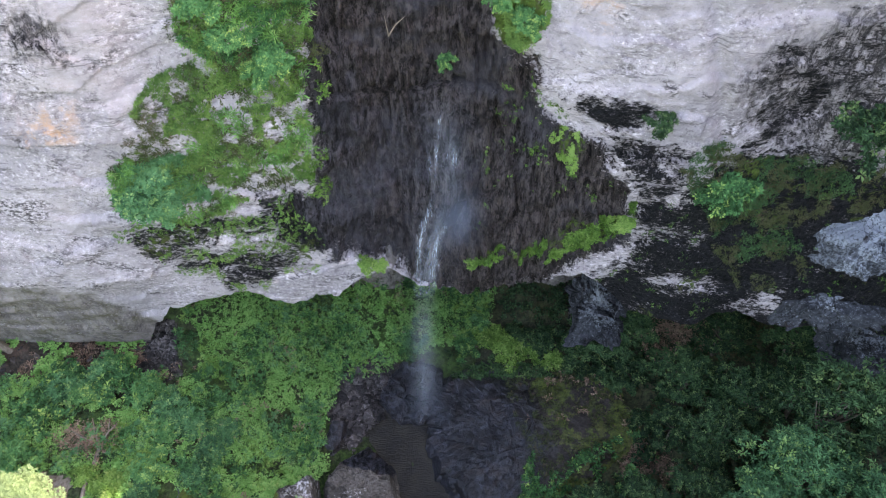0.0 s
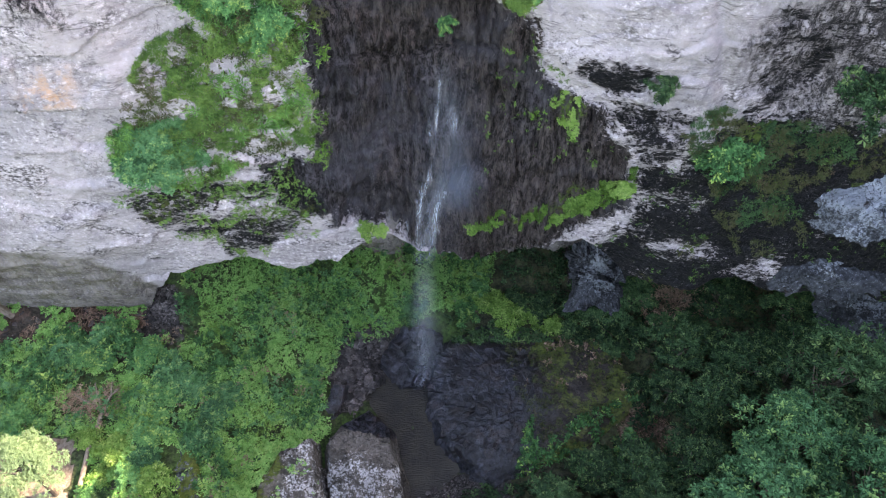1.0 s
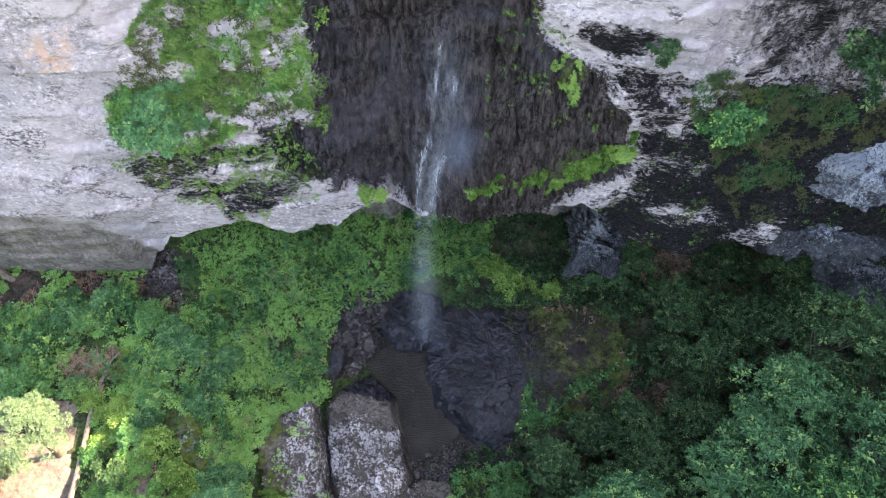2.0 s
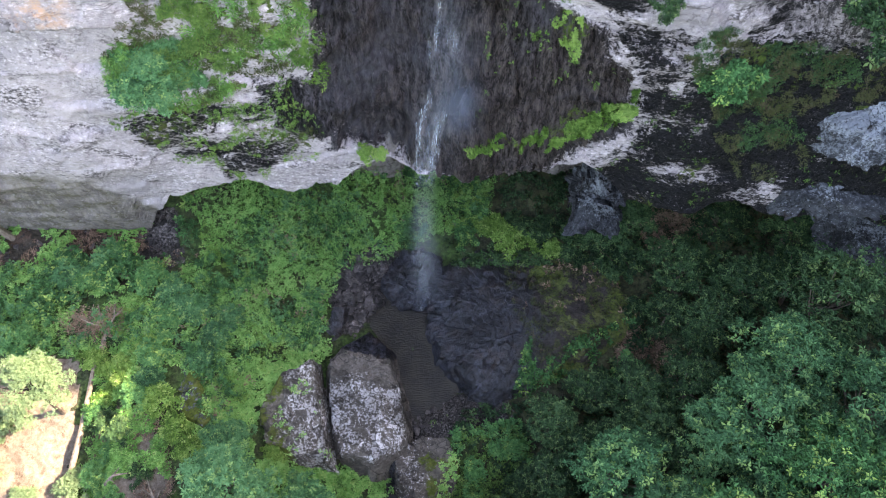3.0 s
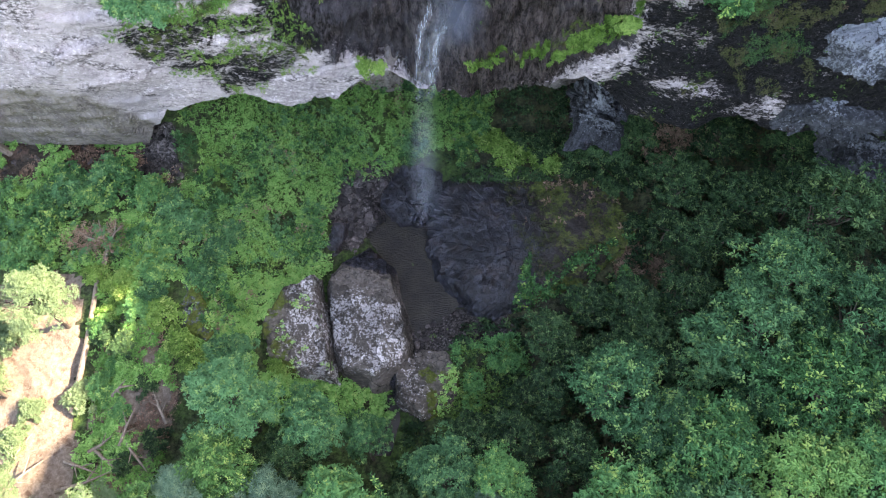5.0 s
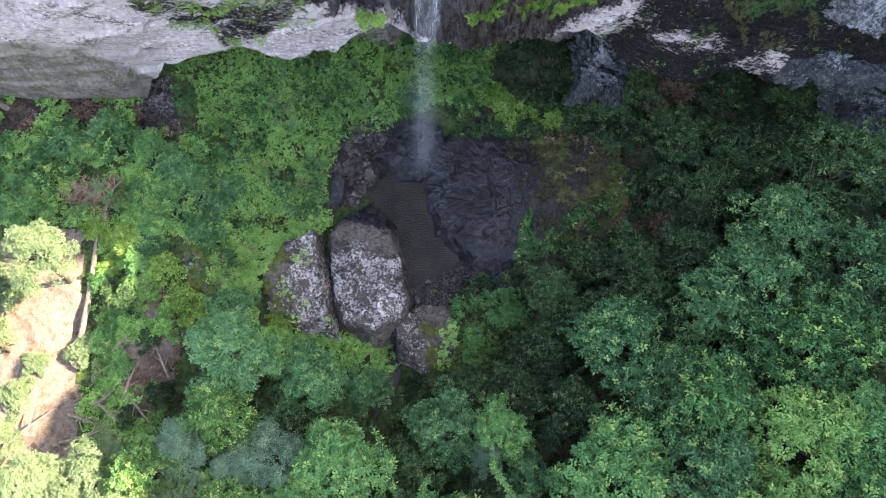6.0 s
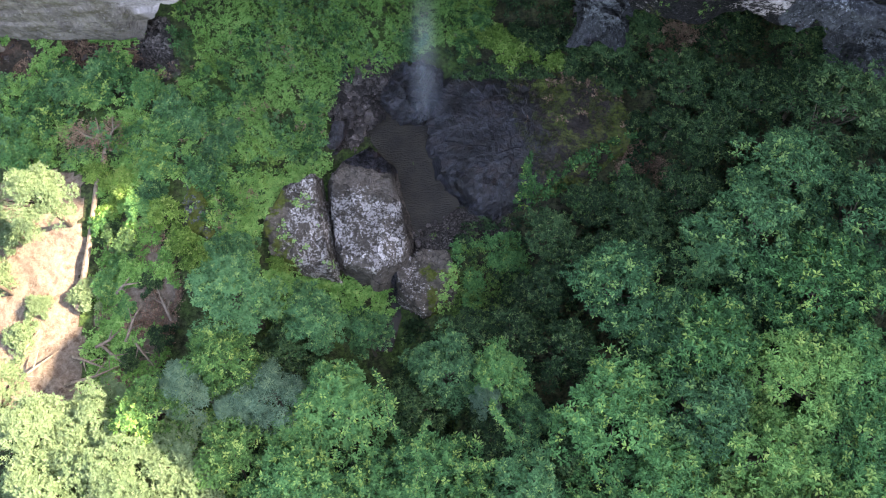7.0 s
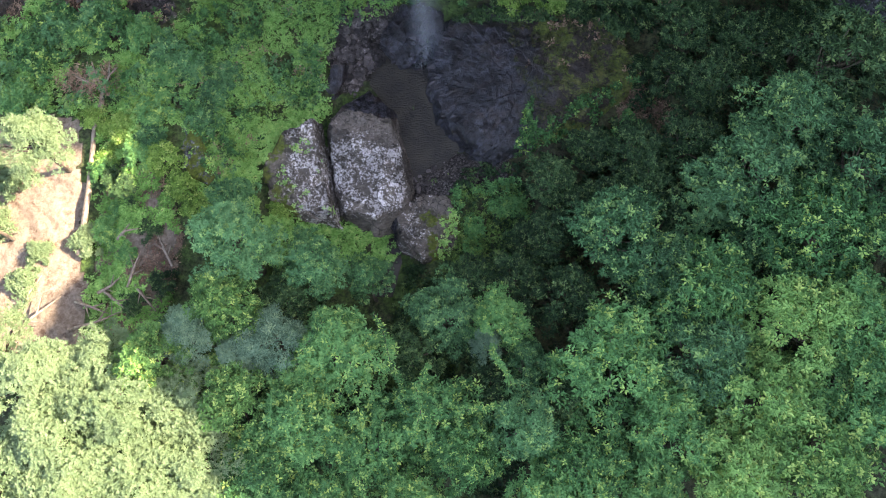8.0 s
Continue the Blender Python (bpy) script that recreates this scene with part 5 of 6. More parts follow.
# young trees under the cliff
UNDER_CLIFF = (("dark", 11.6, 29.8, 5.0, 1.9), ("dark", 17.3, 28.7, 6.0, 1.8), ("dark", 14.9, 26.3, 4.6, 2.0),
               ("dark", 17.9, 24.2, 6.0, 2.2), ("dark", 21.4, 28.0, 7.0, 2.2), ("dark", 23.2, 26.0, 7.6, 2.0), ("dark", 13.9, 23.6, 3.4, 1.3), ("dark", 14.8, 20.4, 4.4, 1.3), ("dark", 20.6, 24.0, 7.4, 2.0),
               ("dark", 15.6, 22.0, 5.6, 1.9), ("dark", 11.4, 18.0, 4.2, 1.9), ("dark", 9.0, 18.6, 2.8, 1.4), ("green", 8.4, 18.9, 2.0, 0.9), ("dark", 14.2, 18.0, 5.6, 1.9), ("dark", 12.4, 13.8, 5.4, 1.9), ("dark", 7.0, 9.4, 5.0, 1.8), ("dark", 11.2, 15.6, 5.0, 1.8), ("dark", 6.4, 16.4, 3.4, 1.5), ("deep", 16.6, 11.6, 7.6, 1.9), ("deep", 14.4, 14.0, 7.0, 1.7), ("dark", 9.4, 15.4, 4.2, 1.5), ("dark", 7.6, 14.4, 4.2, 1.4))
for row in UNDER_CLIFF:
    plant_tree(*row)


# shrubs on the cliff and on the slopes
SHRUB = {}
for kind, mat in (("blue", LEAF_BLUE), ("green", LEAF_GREEN), ("lime", LEAF_LIME), ("dark", LEAF_SHADED), ("pale", LEAF_SUNLIT)):
    made = []
    for k in range(2):
        rng = np.random.default_rng(200 + 10 * len(SHRUB) + k)
        v, f, marks, lobe = crown_leaves(rng, 1.0, 0.7, 22, 19, 0.175, 5, 0.48)
        stems = [tube([(0, 0, -0.6), q * 0.4 + (0, 0, -0.15), q * 0.9], (0.04, 0.03, 0.01), 5) for q in lobe[::2]]
        made.append((sheet_mesh("stems", *joined(stems), BARK), sheet_mesh("foliage", v, f, mat, marks, False)))
    SHRUB[kind] = made
shrub_count = [0]


def plant_shrub(kind, x, y, z, radius, tip=0.0, label="leafy green shrub on the gorge slope"):
    k = shrub_count[0]
    shrub_count[0] += 1
    root = tagged(new("shrub"), label, "shrub", "shrubs")
    for name, me in zip(("stems", "foliage"), SHRUB[kind][k % 2]):
        part(name, me, root)
    root.matrix_world = pose(x, y, z, tip, 0, 0) @ pose(0, 0, 0, 0, 0, (k * 77) % 360) @ Matrix.Diagonal((radius, radius, radius * 0.9, 1))
    return root


CLIFF_SHRUBS = (("green", 13.1, 20.2, 1.25), ("dark", 9.4, 24.2, 0.6), ("dark", 19.2, 23.3, 1.5), ("green", 0.1, 26.0, 0.40), ("lime", -3.9, 14.9, 0.45), ("lime", -3.2, 14.8, 0.4), ("blue", -14.2, 20.0, 1.1), ("blue", -13.0, 19.6, 0.9),
                ("blue", -12.9, 21.2, 0.8), ("green", -8.6, 28.2, 0.8), ("green", -6.9, 27.2, 0.9), ("green", -7.6, 26.6, 0.6), ("green", -9.2, 29.8, 0.9), ("green", 3.4, 28.2, 0.7), ("green", 2.4, 29.2, 0.7), ("lime", 8.8, 17.9, 0.5), ("lime", 7.4, 17.0, 0.4))
for kind, x, z, r in CLIFF_SHRUBS:
    plant_shrub(kind, x, cliff_at(x, z) - 0.15, z, r, 35, "leafy shrub rooted in the cliff face")
SLOPE_SHRUBS = (("green", 1.6, 30.0, 1.0), ("lime", 4.2, 29.8, 1.2), ("lime", 3.2, 30.6, 1.0), ("dark", 4.9, 30.6, 0.9), ("lime", 5.6, 29.6, 0.7), ("lime", 7.2, 28.9, 0.8), ("lime", 1.9, 30.6, 0.8), ("dark", 6.6, 30.2, 1.0),
                ("dark", 9.0, 27.9, 0.9), ("dark", 10.0, 27.6, 1.0), ("dark", 8.2, 28.6, 0.8), ("dark", 11.0, 27.4, 1.1), ("lime", -18.5, 19.4, 0.9), ("lime", -16.8, 20.3, 0.9), ("lime", -15.9, 17.1, 1.0), ("green", -19.7, 16.9, 0.8),
                ("blue", -12.5, 15.2, 1.1), ("blue", -14.8, 22.7, 1.0), ("blue", -13.4, 21.4, 0.9), ("blue", -13.8, 19.7, 0.8), ("blue", -22.4, 25.0, 1.3), ("blue", -20.4, 26.0, 1.2), ("green", -16.2, 22.0, 1.0),
                ("lime", -18.2, 19.0, 1.0), ("green", -16.5, 19.9, 1.1), ("lime", -20.2, 20.0, 0.9), ("lime", -19.0, 18.0, 0.8), ("lime", -14.6, 15.4, 1.0), ("lime", -14.0, 14.6, 0.8), ("green", -17.0, 17.4, 0.9),
                ("blue", -16.4, 18.4, 0.9), ("blue", -12.8, 22.6, 0.8), ("green", -19.4, 25.4, 1.4), ("green", -17.4, 24.8, 1.1), ("green", -21.6, 24.8, 1.0), ("blue", -16.0, 23.6, 1.1),
                ("green", -22.6, 26.0, 1.1), ("green", -20.0, 26.6, 0.9), ("green", -23.8, 23.6, 1.4), ("green", -24.4, 21.0, 1.3), ("pale", -20.4, 12.9, 0.9), ("pale", -24.9, 16.3, 1.1), ("pale", -25.6, 13.6, 1.2), ("pale", -23.6, 10.4, 0.9), ("pale", -22.9, 12.2, 0.8), ("green", -17.5, 11.8, 0.6), ("dark", -16.2, 13.2, 0.6), ("green", -18.4, 14.6, 0.6), ("dark", -15.6, 10.2, 0.7), ("dark", -17.0, 9.0, 0.7), ("dark", -18.9, 16.4, 0.9), ("dark", -17.8, 15.6, 0.8), ("green", -19.2, 13.4, 0.9), ("lime", -9.6, 15.0, 0.6), ("blue", -11.6, 15.6, 1.0),
                ("dark", 9.0, 29.6, 1.1), ("dark", 10.6, 29.0, 1.2), ("dark", 12.0, 28.4, 1.2), ("green", 9.8, 19.4, 0.9), ("green", 11.4, 20.6, 1.0), ("dark", 12.6, 24.6, 0.9))
for kind, x, y, r in SLOPE_SHRUBS:
    plant_shrub(kind, x, y, ground_at(x, y) + 0.35 * r, r)


def ground_cover(name, poly, count, leaf, material, seed, label, gap=0.15, leaves=5, lift=0.35, slim=0.5, bunch=7):
    """Low plants over a stretch of ground, each a small dome of leaves, thinner in patches."""
    rng = np.random.default_rng(seed)
    root = spread_points(poly, max(1, count // bunch), rng)
    size = rng.uniform(0.5, 1.5, len(root))
    which = np.repeat(np.arange(len(root)), bunch)
    a, r = rng.uniform(0, 6.283, len(which)), np.sqrt(rng.random(len(which)))
    reach = size[which] * r * (1.6 * leaf + 0.10)
    c = root[which] + np.stack([np.cos(a), np.sin(a)], 1) * reach[:, None]
    p = np.stack([c[:, 0], c[:, 1], 0 * c[:, 0]], 1)
    hump = fractal(p * 0.9, 3, seed)
    keep = (fractal(p * 0.5, 4, seed + 1) > gap - 0.55) & ~inside(POOL_EDGE, c[:, 0], c[:, 1])
    keep &= fractal(p * 3.0, 3, seed + 2) > -0.80
    dome = (1 - r ** 2) * (0.5 + 0.5 * size[which])
    c, p, hump, which, dome = c[keep], p[keep], hump[keep], which[keep], dome[keep]
    z = ground_fine(c[:, 0], c[:, 1]) + lift * ((0.35 + 0.5 * hump) + 0.6 * dome * rng.uniform(0.7, 1.1, len(c))) * 0.9 + 0.05
    up = np.stack([0.5 * rng.normal(size=len(c)), 0.5 * rng.normal(size=len(c)), np.ones(len(c))], 1)
    v, f, marks = rosettes(rng, np.stack([c[:, 0], c[:, 1], z], 1), up, leaves, leaf * rng.uniform(0.6, 1.4, len(c)), slim, 0.35)
    tone = rng.random(len(root)) ** 1.3
    marks["shoot"] = 0.35 * marks["shoot"] + 0.65 * np.repeat(np.tile(tone[which], leaves), 4)
    return tagged(new(name, sheet_mesh(name, v, f, material, marks, False)), label, "undergrowth", kind="stuff")


def rock_cover(seed, poly, count, leaf, material, number, label, gap=0.3):
    """Herbs rooted in the cracks of a rock."""
    rng = np.random.default_rng(number)
    c = spread_points(poly, count, rng)
    p = np.stack([c[:, 0], c[:, 1], 0 * c[:, 0]], 1)
    c = c[fractal(p * 1.4, 4, number) > gap - 0.6]
    at = [(x, y, top_of(seed, x, y)) for x, y in c]
    at = np.array([(x, y, t[0] + 0.03) for x, y, t in at if t])
    up = np.stack([0.5 * rng.normal(size=len(at)), 0.5 * rng.normal(size=len(at)), np.ones(len(at))], 1)
    v, f, marks = rosettes(rng, at, up, 5, leaf * rng.uniform(0.6, 1.6, len(at)), 0.5, 0.4)
    return tagged(new("rock_plants", sheet_mesh("rock_plants", v, f, material, marks, False)), label, "undergrowth", kind="stuff")


rock_cover(11, ((4.2, 18.8), (5.2, 22.4), (6.0, 20.8), (9.0, 22.6), (12.4, 24.4), (12.4, 20.5), (7.0, 18.6)), 2000, 0.18, LEAF_GREEN, 321, "herbs growing over the edge of the basalt slab", 0.62)
rock_cover(11, ((3.6, 28.6), (4.4, 24.0), (6.0, 20.6), (10.0, 22.0), (12.4, 24.4), (10.0, 28.4)), 2600, 0.10, SCRUB, 326, "olive and brown weeds on the basalt slab", 0.55)
rock_cover(11, ((5.0, 24.0), (7.0, 28.8), (11.0, 28.0), (12.4, 24.4)), 1300, 0.10, DRY, 322, "dry leaves and weeds on the basalt slab", 0.85)
rock_cover(11, ((0.4, 28.6), (7.0, 29.4), (7.0, 27.6), (1.0, 27.4)), 700, 0.17, LEAF_SHADED, 323, "weeds along the back of the basalt slab", 0.6)
rock_cover(7, ((-11, 14), (-8.6, 19.6), (-6.3, 17), (-6.3, 14)), 500, 0.12, HERB, 324, "herbs and moss on the split boulder", 0.75)
rock_cover(13, ((-0.6, 12.4), (-0.8, 15.4), (1.2, 15.6), (1.2, 12.6)), 500, 0.14, HERB, 325, "moss and herbs on the low boulder", 0.5)
GREEN_SLOPE = ((-4.2, 28.4), (-0.5, 30.2), (2.5, 30.2), (4, 35), (-15.5, 35), (-16.2, 27.5), (-18, 25), (-24, 26), (-28, 26), (-28, 20.6), (-20.6, 20.4), (-15.0, 19.8), (-12.6, 15.8), (-11.7, 15.6),
               (-10.3, 19.9), (-7.4, 22.2), (-7.4, 25.0), (-6.6, 27.4))
ground_cover("undergrowth", GREEN_SLOPE, 46000, 0.108, HERB, 301, "lush green herbs covering the slope under the cliff", 0.25, 4, 0.5)
ground_cover("undergrowth", GREEN_SLOPE, 4200, 0.13, LEAF_SHADED, 312, "dark low herbs between the brighter ones", 0.42, 4, 0.6)
ground_cover("undergrowth", GREEN_SLOPE, 9000, 0.10, LEAF_LIME, 313, "yellow-green herbs in patches on the slope", 0.62, 4, 0.75)
ground_cover("undergrowth", GREEN_SLOPE, 6000, 0.15, LEAF_BLUE, 314, "blue-green ferns on the slope", 0.52, 5, 0.8)
ground_cover("leaf_litter", GREEN_SLOPE, 2600, 0.12, DRY, 315, "dry brown stalks and leaves among the herbs", 0.72, 3, 0.7)
ground_cover("undergrowth", GREEN_SLOPE, 5000, 0.22, LEAF_GREEN, 311, "broad-leaved herbs standing above the green slope", 0.65, 6, 0.9, 0.4)
ground_cover("undergrowth", ((-11.8, 20.0), (-20, 21), (-20, 7), (-10, 12), (-11.8, 14.0)), 6000, 0.17, HERB, 302, "patchy herbs among fallen leaves", 0.50)
ground_cover("undergrowth", ((0.5, 18.6), (4.5, 18.4), (10, 21), (13, 24), (13, 29), (30, 27), (30, 4), (6, 4), (-4, 6), (-2.5, 12), (1.0, 13.0), (1.0, 16.6)), 9000, 0.25, LEAF_SHADED, 303, "undergrowth of the wood, shade put into its dark colour", 0.10)
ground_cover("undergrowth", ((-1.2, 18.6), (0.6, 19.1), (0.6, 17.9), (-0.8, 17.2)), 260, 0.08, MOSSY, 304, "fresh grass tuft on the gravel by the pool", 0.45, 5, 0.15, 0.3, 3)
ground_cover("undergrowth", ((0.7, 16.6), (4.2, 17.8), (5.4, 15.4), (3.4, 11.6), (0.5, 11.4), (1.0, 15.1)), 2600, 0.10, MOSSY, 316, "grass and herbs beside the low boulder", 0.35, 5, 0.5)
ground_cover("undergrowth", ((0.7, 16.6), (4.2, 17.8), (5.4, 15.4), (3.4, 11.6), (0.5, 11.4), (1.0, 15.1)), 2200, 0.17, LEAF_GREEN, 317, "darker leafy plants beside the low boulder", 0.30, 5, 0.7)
ground_cover("undergrowth", ((-0.5, 30.0), (0.6, 28.6), (7.0, 29.4), (11, 28.6), (13, 29), (30, 27), (30, 33), (9, 34), (2, 34)), 3200, 0.20, LEAF_SHADED, 306, "herbs under the overhang, shade put into their dark colour", 0.25)
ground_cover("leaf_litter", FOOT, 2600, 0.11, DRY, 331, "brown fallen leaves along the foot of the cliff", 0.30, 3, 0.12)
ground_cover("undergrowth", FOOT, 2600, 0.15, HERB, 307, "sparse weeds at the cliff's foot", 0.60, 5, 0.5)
ground_cover("undergrowth", ((-12, 4.5), (12, 4.5), (14, -5), (-14, -5)), 3500, 0.26, LEAF_SHADED, 308, "undergrowth below the trees, shade put into its dark colour", 0.05)
ground_cover("undergrowth", ((-13.4, 15.0), (-12.0, 20.4), (-10.3, 20.8), (-7.4, 22.6), (-6.9, 21.6), (-8.0, 20.4), (-9.6, 19.0), (-10.4, 17.2), (-9.9, 15.2), (-9.0, 14.0), (-11.4, 13.4)), 4200, 0.13, HERB, 309, "green herbs round the boulders", 0.0, 5, 0.5)
ground_cover("undergrowth", ((-10.5, 14.4), (-6.4, 14.4), (-2.9, 15.0), (-3.0, 12.4), (-10, 11.6)), 1900, 0.17, HERB, 310, "green herbs before the boulders", 0.1)
ground_cover("leaf_litter", ((12.6, 31.6), (17.1, 30.9), (16.9, 28.9), (13.5, 28.8)), 1800, 0.12, DRY, 329, "reddish dry leaves under the overhang", 0.0, 3, 0.15)
ground_cover("leaf_litter", ((11.9, 24.8), (14.7, 22.0), (14.3, 18.7), (11.8, 19.3), (10.6, 21.6)), 2200, 0.11, DRY, 330, "reddish fallen leaves beside the slab", 0.3, 3, 0.15)
ground_cover("leaf_litter", LITTER, 11000, 0.10, DRY, 305, "reddish dry leaves and dead twigs on the ground", 0.35, 2, 0.10)
ground_cover("undergrowth", LITTER, 6500, 0.12, HERB, 327, "green seedlings among the fallen leaves", 0.40, 4, 0.35)


ground_cover("leaf_litter", ((-22.5, 22.7), (-21.6, 23.2), (-20.5, 22.7), (-19.4, 23.2), (-18.0, 22.1), (-18.2, 21.4), (-19.7, 21.3), (-21.4, 21.5), (-22.4, 21.8)), 1500, 0.11, DRY, 328, "reddish dry leaves round the fallen trunk", 0.25, 3, 0.55)


def cliff_cover(poly, count, leaf, material, seed, label, gap=0.0, leaves=5, slim=0.35, clump=0.6):
    """Moss, ferns and grass tufts that hang on the cliff's face."""
    rng = np.random.default_rng(seed)
    c = spread_points(poly, count, rng)
    x, z = c[:, 0], c[:, 1]
    p = np.stack([x, z, 0 * x], 1)
    x = x + 0.35 * fractal(p * 0.9, 3, seed)
    z = z + 0.35 * fractal(p * 0.9, 3, seed + 3)
    keep = (fractal(p * clump, 4, seed + 1) > gap - 0.6) & (z > lip_z(x) + 0.1)
    for hole in GAPS_L:
        keep &= ~(inside(hole, x, z) & (rng.random(len(x)) < 0.85))
    x, z, p = x[keep], z[keep], p[keep]
    marks = cliff_marks(x, z)
    y = cliff_y(x, z) + cliff_relief(x, z, sst(0.3, 0.7, marks["wet"])) - 0.04 - 0.22 * rng.random(len(x)) * (0.6 + 0.6 * fractal(p * 1.3, 2, seed + 2))
    up = np.stack([0.5 * rng.normal(size=len(x)), -0.8 + 0.3 * rng.normal(size=len(x)), 0.35 + 0.5 * rng.normal(size=len(x))], 1)
    v, f, shoots = rosettes(rng, np.stack([x, y, z], 1), up, leaves, leaf * rng.uniform(0.6, 1.5, len(x)), slim, 0.35)
    tuft = np.clip(0.45 + 0.75 * fractal(p * 1.7, 3, seed + 5), 0, 1)
    shoots["shoot"] = 0.4 * shoots["shoot"] + 0.6 * np.repeat(np.tile(tuft, leaves), 4)
    return tagged(new("cliff_plants", sheet_mesh("cliff_plants", v, f, material, shoots, False)), label, "cliff plants", kind="stuff")


cliff_cover(MOSS_L, 24000, 0.105, MOSSY, 401, "ferns, moss and grass hanging on the cliff", 0.58, 5, 0.35, 1.0)
cliff_cover(MOSS_L, 6000, 0.12, SCRUB, 417, "olive and brown dead fronds among the ferns", 0.62, 5, 0.3, 1.2)
cliff_cover(MOSS_L, 2600, 0.26, HERB, 411, "long grass and fern fronds hanging on the cliff", 0.80, 7, 0.14, 0.9)
cliff_cover(BAND, 4200, 0.10, LEAF_LIME, 402, "bright green plants along a wet ledge", 0.50, 5, 0.4, 1.5)
cliff_cover(((-10.2, 31), (-10.6, 28.0), (-8.6, 26.4), (-5.6, 26.6), (-4.6, 27.2), (-5.2, 31)), 3600, 0.13, LEAF_GREEN, 418, "leafy plants crowding the top of the mossy ledge", 0.72, 5, 0.4, 1.1)
cliff_cover(((-15.2, 19.6), (-14.4, 22.0), (-11.6, 22.6), (-10.8, 19.6), (-12.6, 18.6)), 3400, 0.12, LEAF_BLUE, 419, "blue-green leafy shrubs hanging on the cliff", 0.42, 5, 0.42, 1.1)
cliff_cover(TOP_R, 3000, 0.11, MOSSY, 403, "ferns hanging on the cliff", 0.0)
cliff_cover(TUFT, 600, 0.11, LEAF_LIME, 404, "bright moss tufts on black rock", 0.60, 5, 0.4, 1.6)
cliff_cover(VEG_R, 5000, 0.11, LEAF_SHADED, 405, "patchy scrub on the cliff's flank", 0.80)
cliff_cover(VEG_R, 7000, 0.10, SCRUB, 415, "olive and reddish dry scrub on the cliff's flank", 0.66, 4, 0.4, 1.1)
cliff_cover(MOTTLE_R, 2600, 0.10, MOSSY, 416, "moss tufts on the mottled flank", 0.95, 4, 0.4, 1.4)
cliff_cover(MOTTLE_L, 4600, 0.080, MOSSY, 406, "moss tufts on mottled rock", 0.70, 5, 0.4, 1.3)
cliff_cover(((-6.6, 27), (-5.0, 27.5), (-5.2, 19), (-6.6, 19)), 900, 0.13, LEAF_LIME, 407, "bright moss tufts on black rock", 0.7, 5, 0.35, 1.3)
cliff_cover(((2.8, 26), (4.6, 26), (6.4, 20), (8.4, 21), (7, 19), (2.4, 20), (1.6, 16)), 2600, 0.07, LEAF_LIME, 408, "small moss tufts on black rock", 1.05, 5, 0.4, 3.2)


# ---- dead wood ----
def dead_wood(name, limbs, label):
    pieces = [tube(points, radii, 7) for points, radii in limbs]
    return tagged(new(name, sheet_mesh(name, *joined(pieces), DEAD_WOOD)), label, "dead wood")


def above(x, y, h):
    return (x, y, ground_at(x, y) + h)


dead_wood("fallen_log", [([above(-19.7, 21.9, 0.6), above(-20.2, 19.4, 0.5), above(-20.4, 16.0, 0.4), above(-20.7, 12.0, 0.35)], (0.12, 0.15, 0.17, 0.19)),
                         ([above(-19.7, 21.8, 0.6), above(-19.3, 22.3, 1.0), above(-18.7, 22.6, 1.3)], (0.09, 0.06, 0.02)),
                         ([above(-19.8, 21.6, 0.6), above(-20.0, 22.2, 1.1), above(-20.2, 22.9, 1.4)], (0.09, 0.05, 0.02)),
                         ([above(-19.3, 22.3, 1.0), above(-19.2, 23.0, 1.4)], (0.05, 0.015)),
                         ([above(-19.7, 21.8, 0.6), above(-20.8, 22.0, 1.0), above(-21.4, 22.3, 1.2)], (0.07, 0.05, 0.015))], "bleached fallen tree trunk lying on the slope")
for k, (x, y, turn, size) in enumerate(((-22.6, 8.6, 40, 1.6), (-18.0, 9.2, -35, 1.4), (-19.2, 8.2, 15, 1.7), (-17.0, 11.0, 70, 1.1), (-23.2, 9.8, 60, 1.2), (-18.6, 10.2, 20, 0.9), (-16.4, 9.4, -50, 1.0), (-17.6, 13.0, 10, 0.8), (-15.4, 12.0, 115, 0.9), (-19.6, 9.0, -20, 1.1))):
    a = radians(turn)
    ux, uy = math.cos(a) * size, math.sin(a) * size
    dead_wood("dead_branch", [([above(x - ux, y - uy, 0.3), above(x, y, 0.55), above(x + ux, y + uy, 0.5)], (0.11, 0.08, 0.02)),
                              ([above(x, y, 0.55), above(x + 0.5 * ux - 0.4 * uy, y + 0.5 * uy + 0.4 * ux, 0.7)], (0.06, 0.015)),
                              ([above(x - 0.4 * ux, y - 0.4 * uy, 0.45), above(x + 0.1 * ux + 0.5 * uy, y + 0.1 * uy - 0.5 * ux, 0.6)], (0.06, 0.015))], "bare pale dead branch on the ground")
dead_wood("fallen_log", [([(-27.2, 27.6, 6.4), (-26.9, 27.9, 4.6), (-26.4, 28.2, 2.6), (-26.0, 28.4, 1.4)], (0.20, 0.26, 0.28, 0.30))], "mossy brown log leaning on the foot of the cliff")
on_wall = [on_face(x, z, off) for x, z, off in ((-2.2, 27.6, 0.3), (-1.9, 28.2, 0.5), (-1.5, 28.6, 0.6), (-2.3, 28.8, 0.7))]
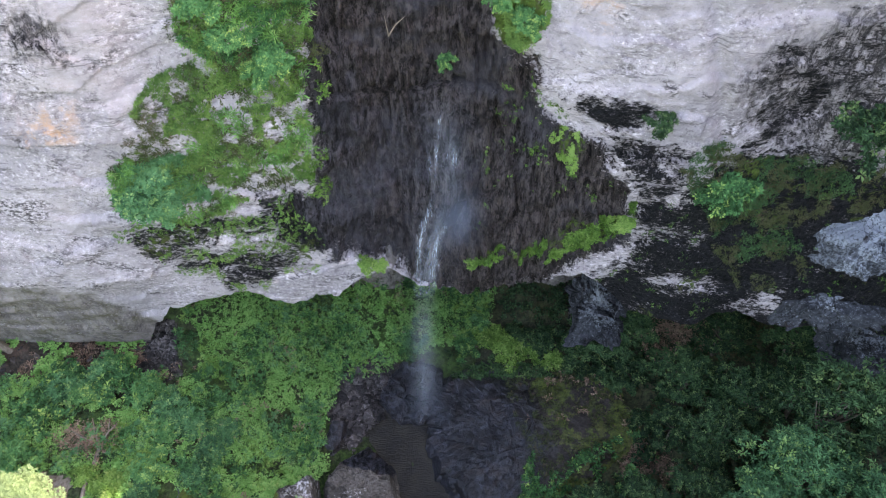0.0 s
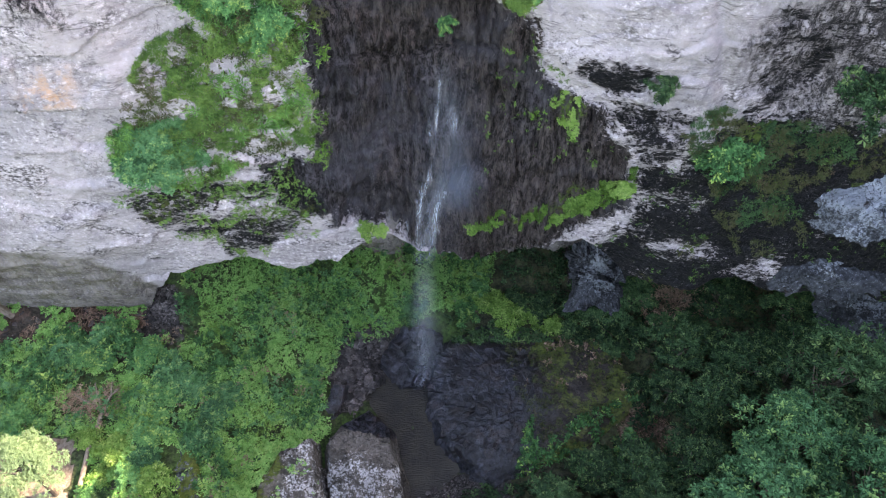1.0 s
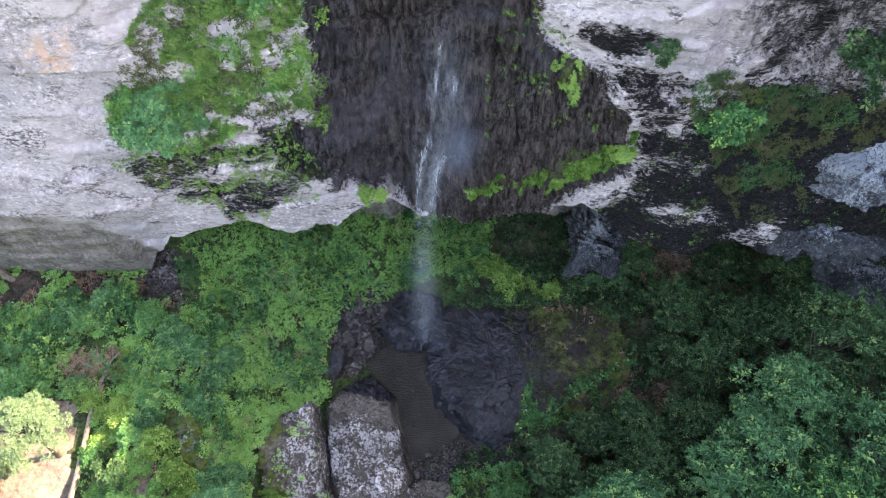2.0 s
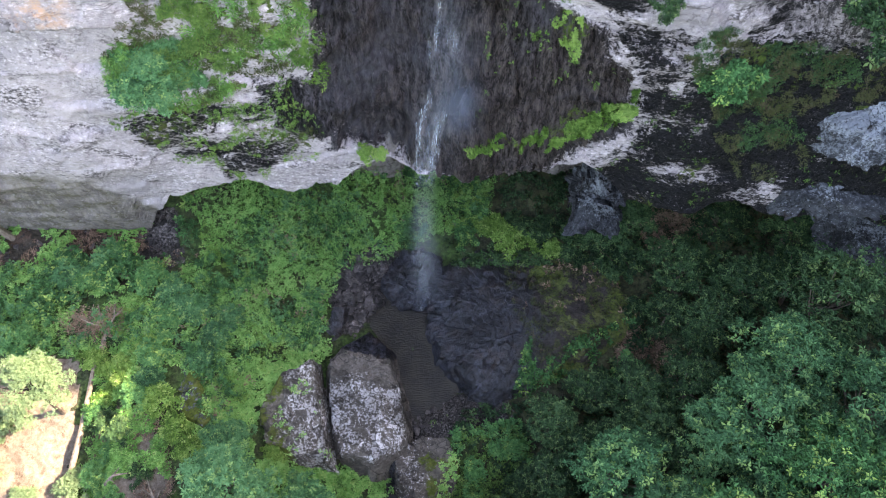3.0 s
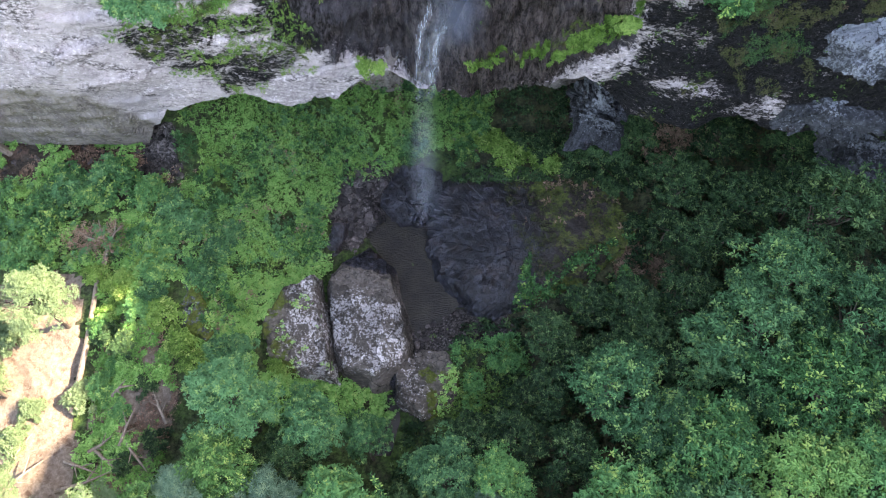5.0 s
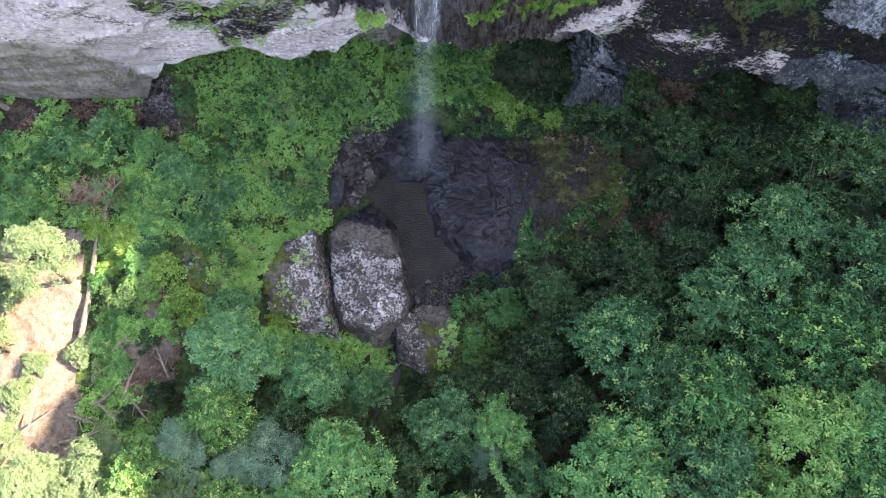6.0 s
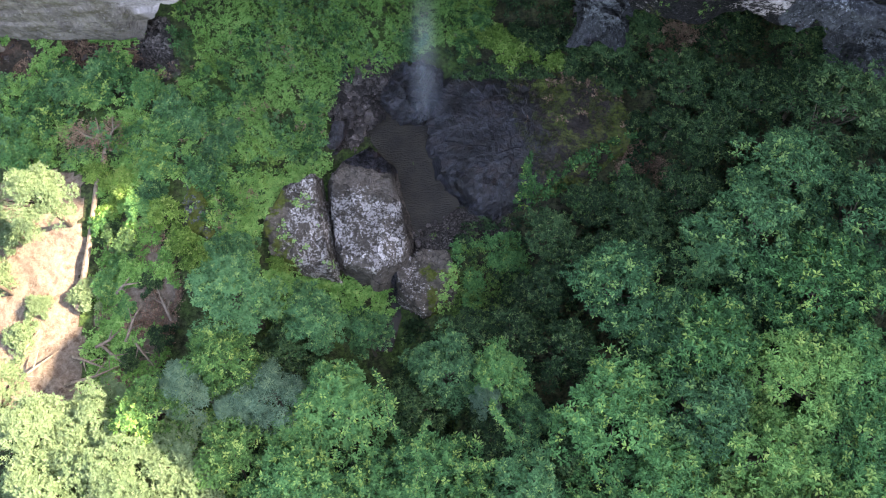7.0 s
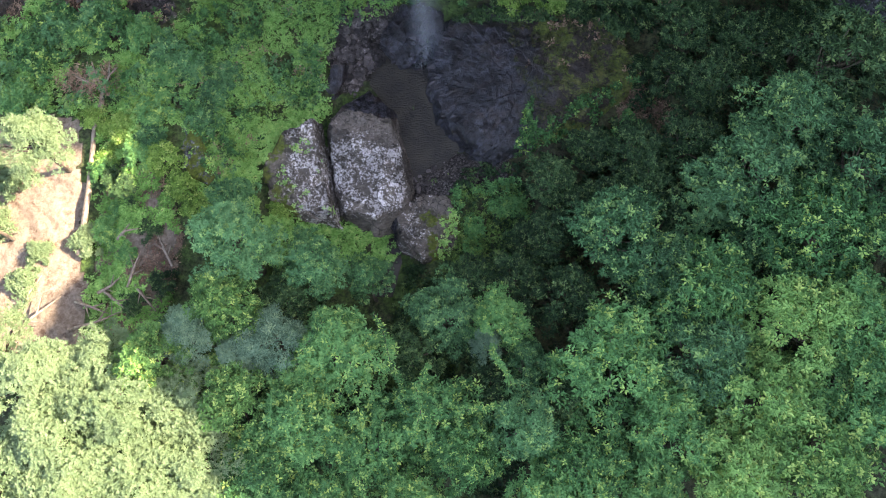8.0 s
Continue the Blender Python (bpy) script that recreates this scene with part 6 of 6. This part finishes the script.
dead_wood("dead_branch", [(on_wall[:3], (0.04, 0.03, 0.012)), ([on_wall[0], on_wall[3]], (0.03, 0.01))], "bare pale twig caught on the black rock")


# ---- climbers ----
def climber(points, seed):
    """A long leafy shoot that arches over the crowns."""
    rng = np.random.default_rng(seed)
    line, n = np.array(points, float), 60
    t = np.linspace(0, len(line) - 1, n)
    c = np.stack([np.interp(t, range(len(line)), line[:, k]) for k in range(3)], 1)
    c[:, 2] += 0.5 * np.sin(np.linspace(0, np.pi, n)) + 0.05 * rng.normal(size=n)
    c[:, :2] += 0.10 * np.stack([np.sin(np.linspace(0, 7, n) + seed), np.cos(np.linspace(0, 5, n))], 1)
    root = tagged(new("climber"), "long arching leafy shoot over the tree crowns", "climbing plant", "climbers")
    part("stem", sheet_mesh("stem", *tube(c, np.linspace(0.03, 0.008, n), 5), BARK), root)
    up = np.stack([0.4 * rng.normal(size=n * 2), 0.4 * rng.normal(size=n * 2), np.ones(n * 2)], 1)
    v, f, marks = rosettes(rng, np.repeat(c, 2, 0) + 0.06 * rng.normal(size=(n * 2, 3)), up, 4, 0.17 * rng.uniform(0.7, 1.3, n * 2), 0.4, 0.2)
    part("leaves", sheet_mesh("leaves", v, f, LEAF_GREEN, marks, False), root)


climber([(-3.6, 7.8, 6.8), (-2.9, 6.6, 6.6), (-2.4, 5.2, 6.0), (-2.2, 4.2, 5.4)], 1)
climber([(-1.6, 1.6, 6.2), (-1.0, 3.0, 6.4), (-1.4, 4.4, 6.0), (-0.8, 5.4, 5.6)], 2)
climber([(0.6, 3.0, 6.2), (1.6, 3.2, 6.4), (2.8, 3.4, 6.0)], 3)
climber([(-4.6, 0.2, 6.2), (-4.0, -0.6, 6.0), (-3.9, -1.6, 5.4)], 4)
climber([(3.6, 4.4, 5.6), (2.8, 5.6, 5.4), (2.6, 6.6, 5.0)], 5)
climber([(15.6, -1.6, 8.0), (17.4, -1.2, 8.6), (19.6, -1.6, 8.6)], 6)
climber([(-7.2, 5.8, 7.2), (-6.0, 7.4, 7.0), (-4.6, 8.0, 6.4)], 7)
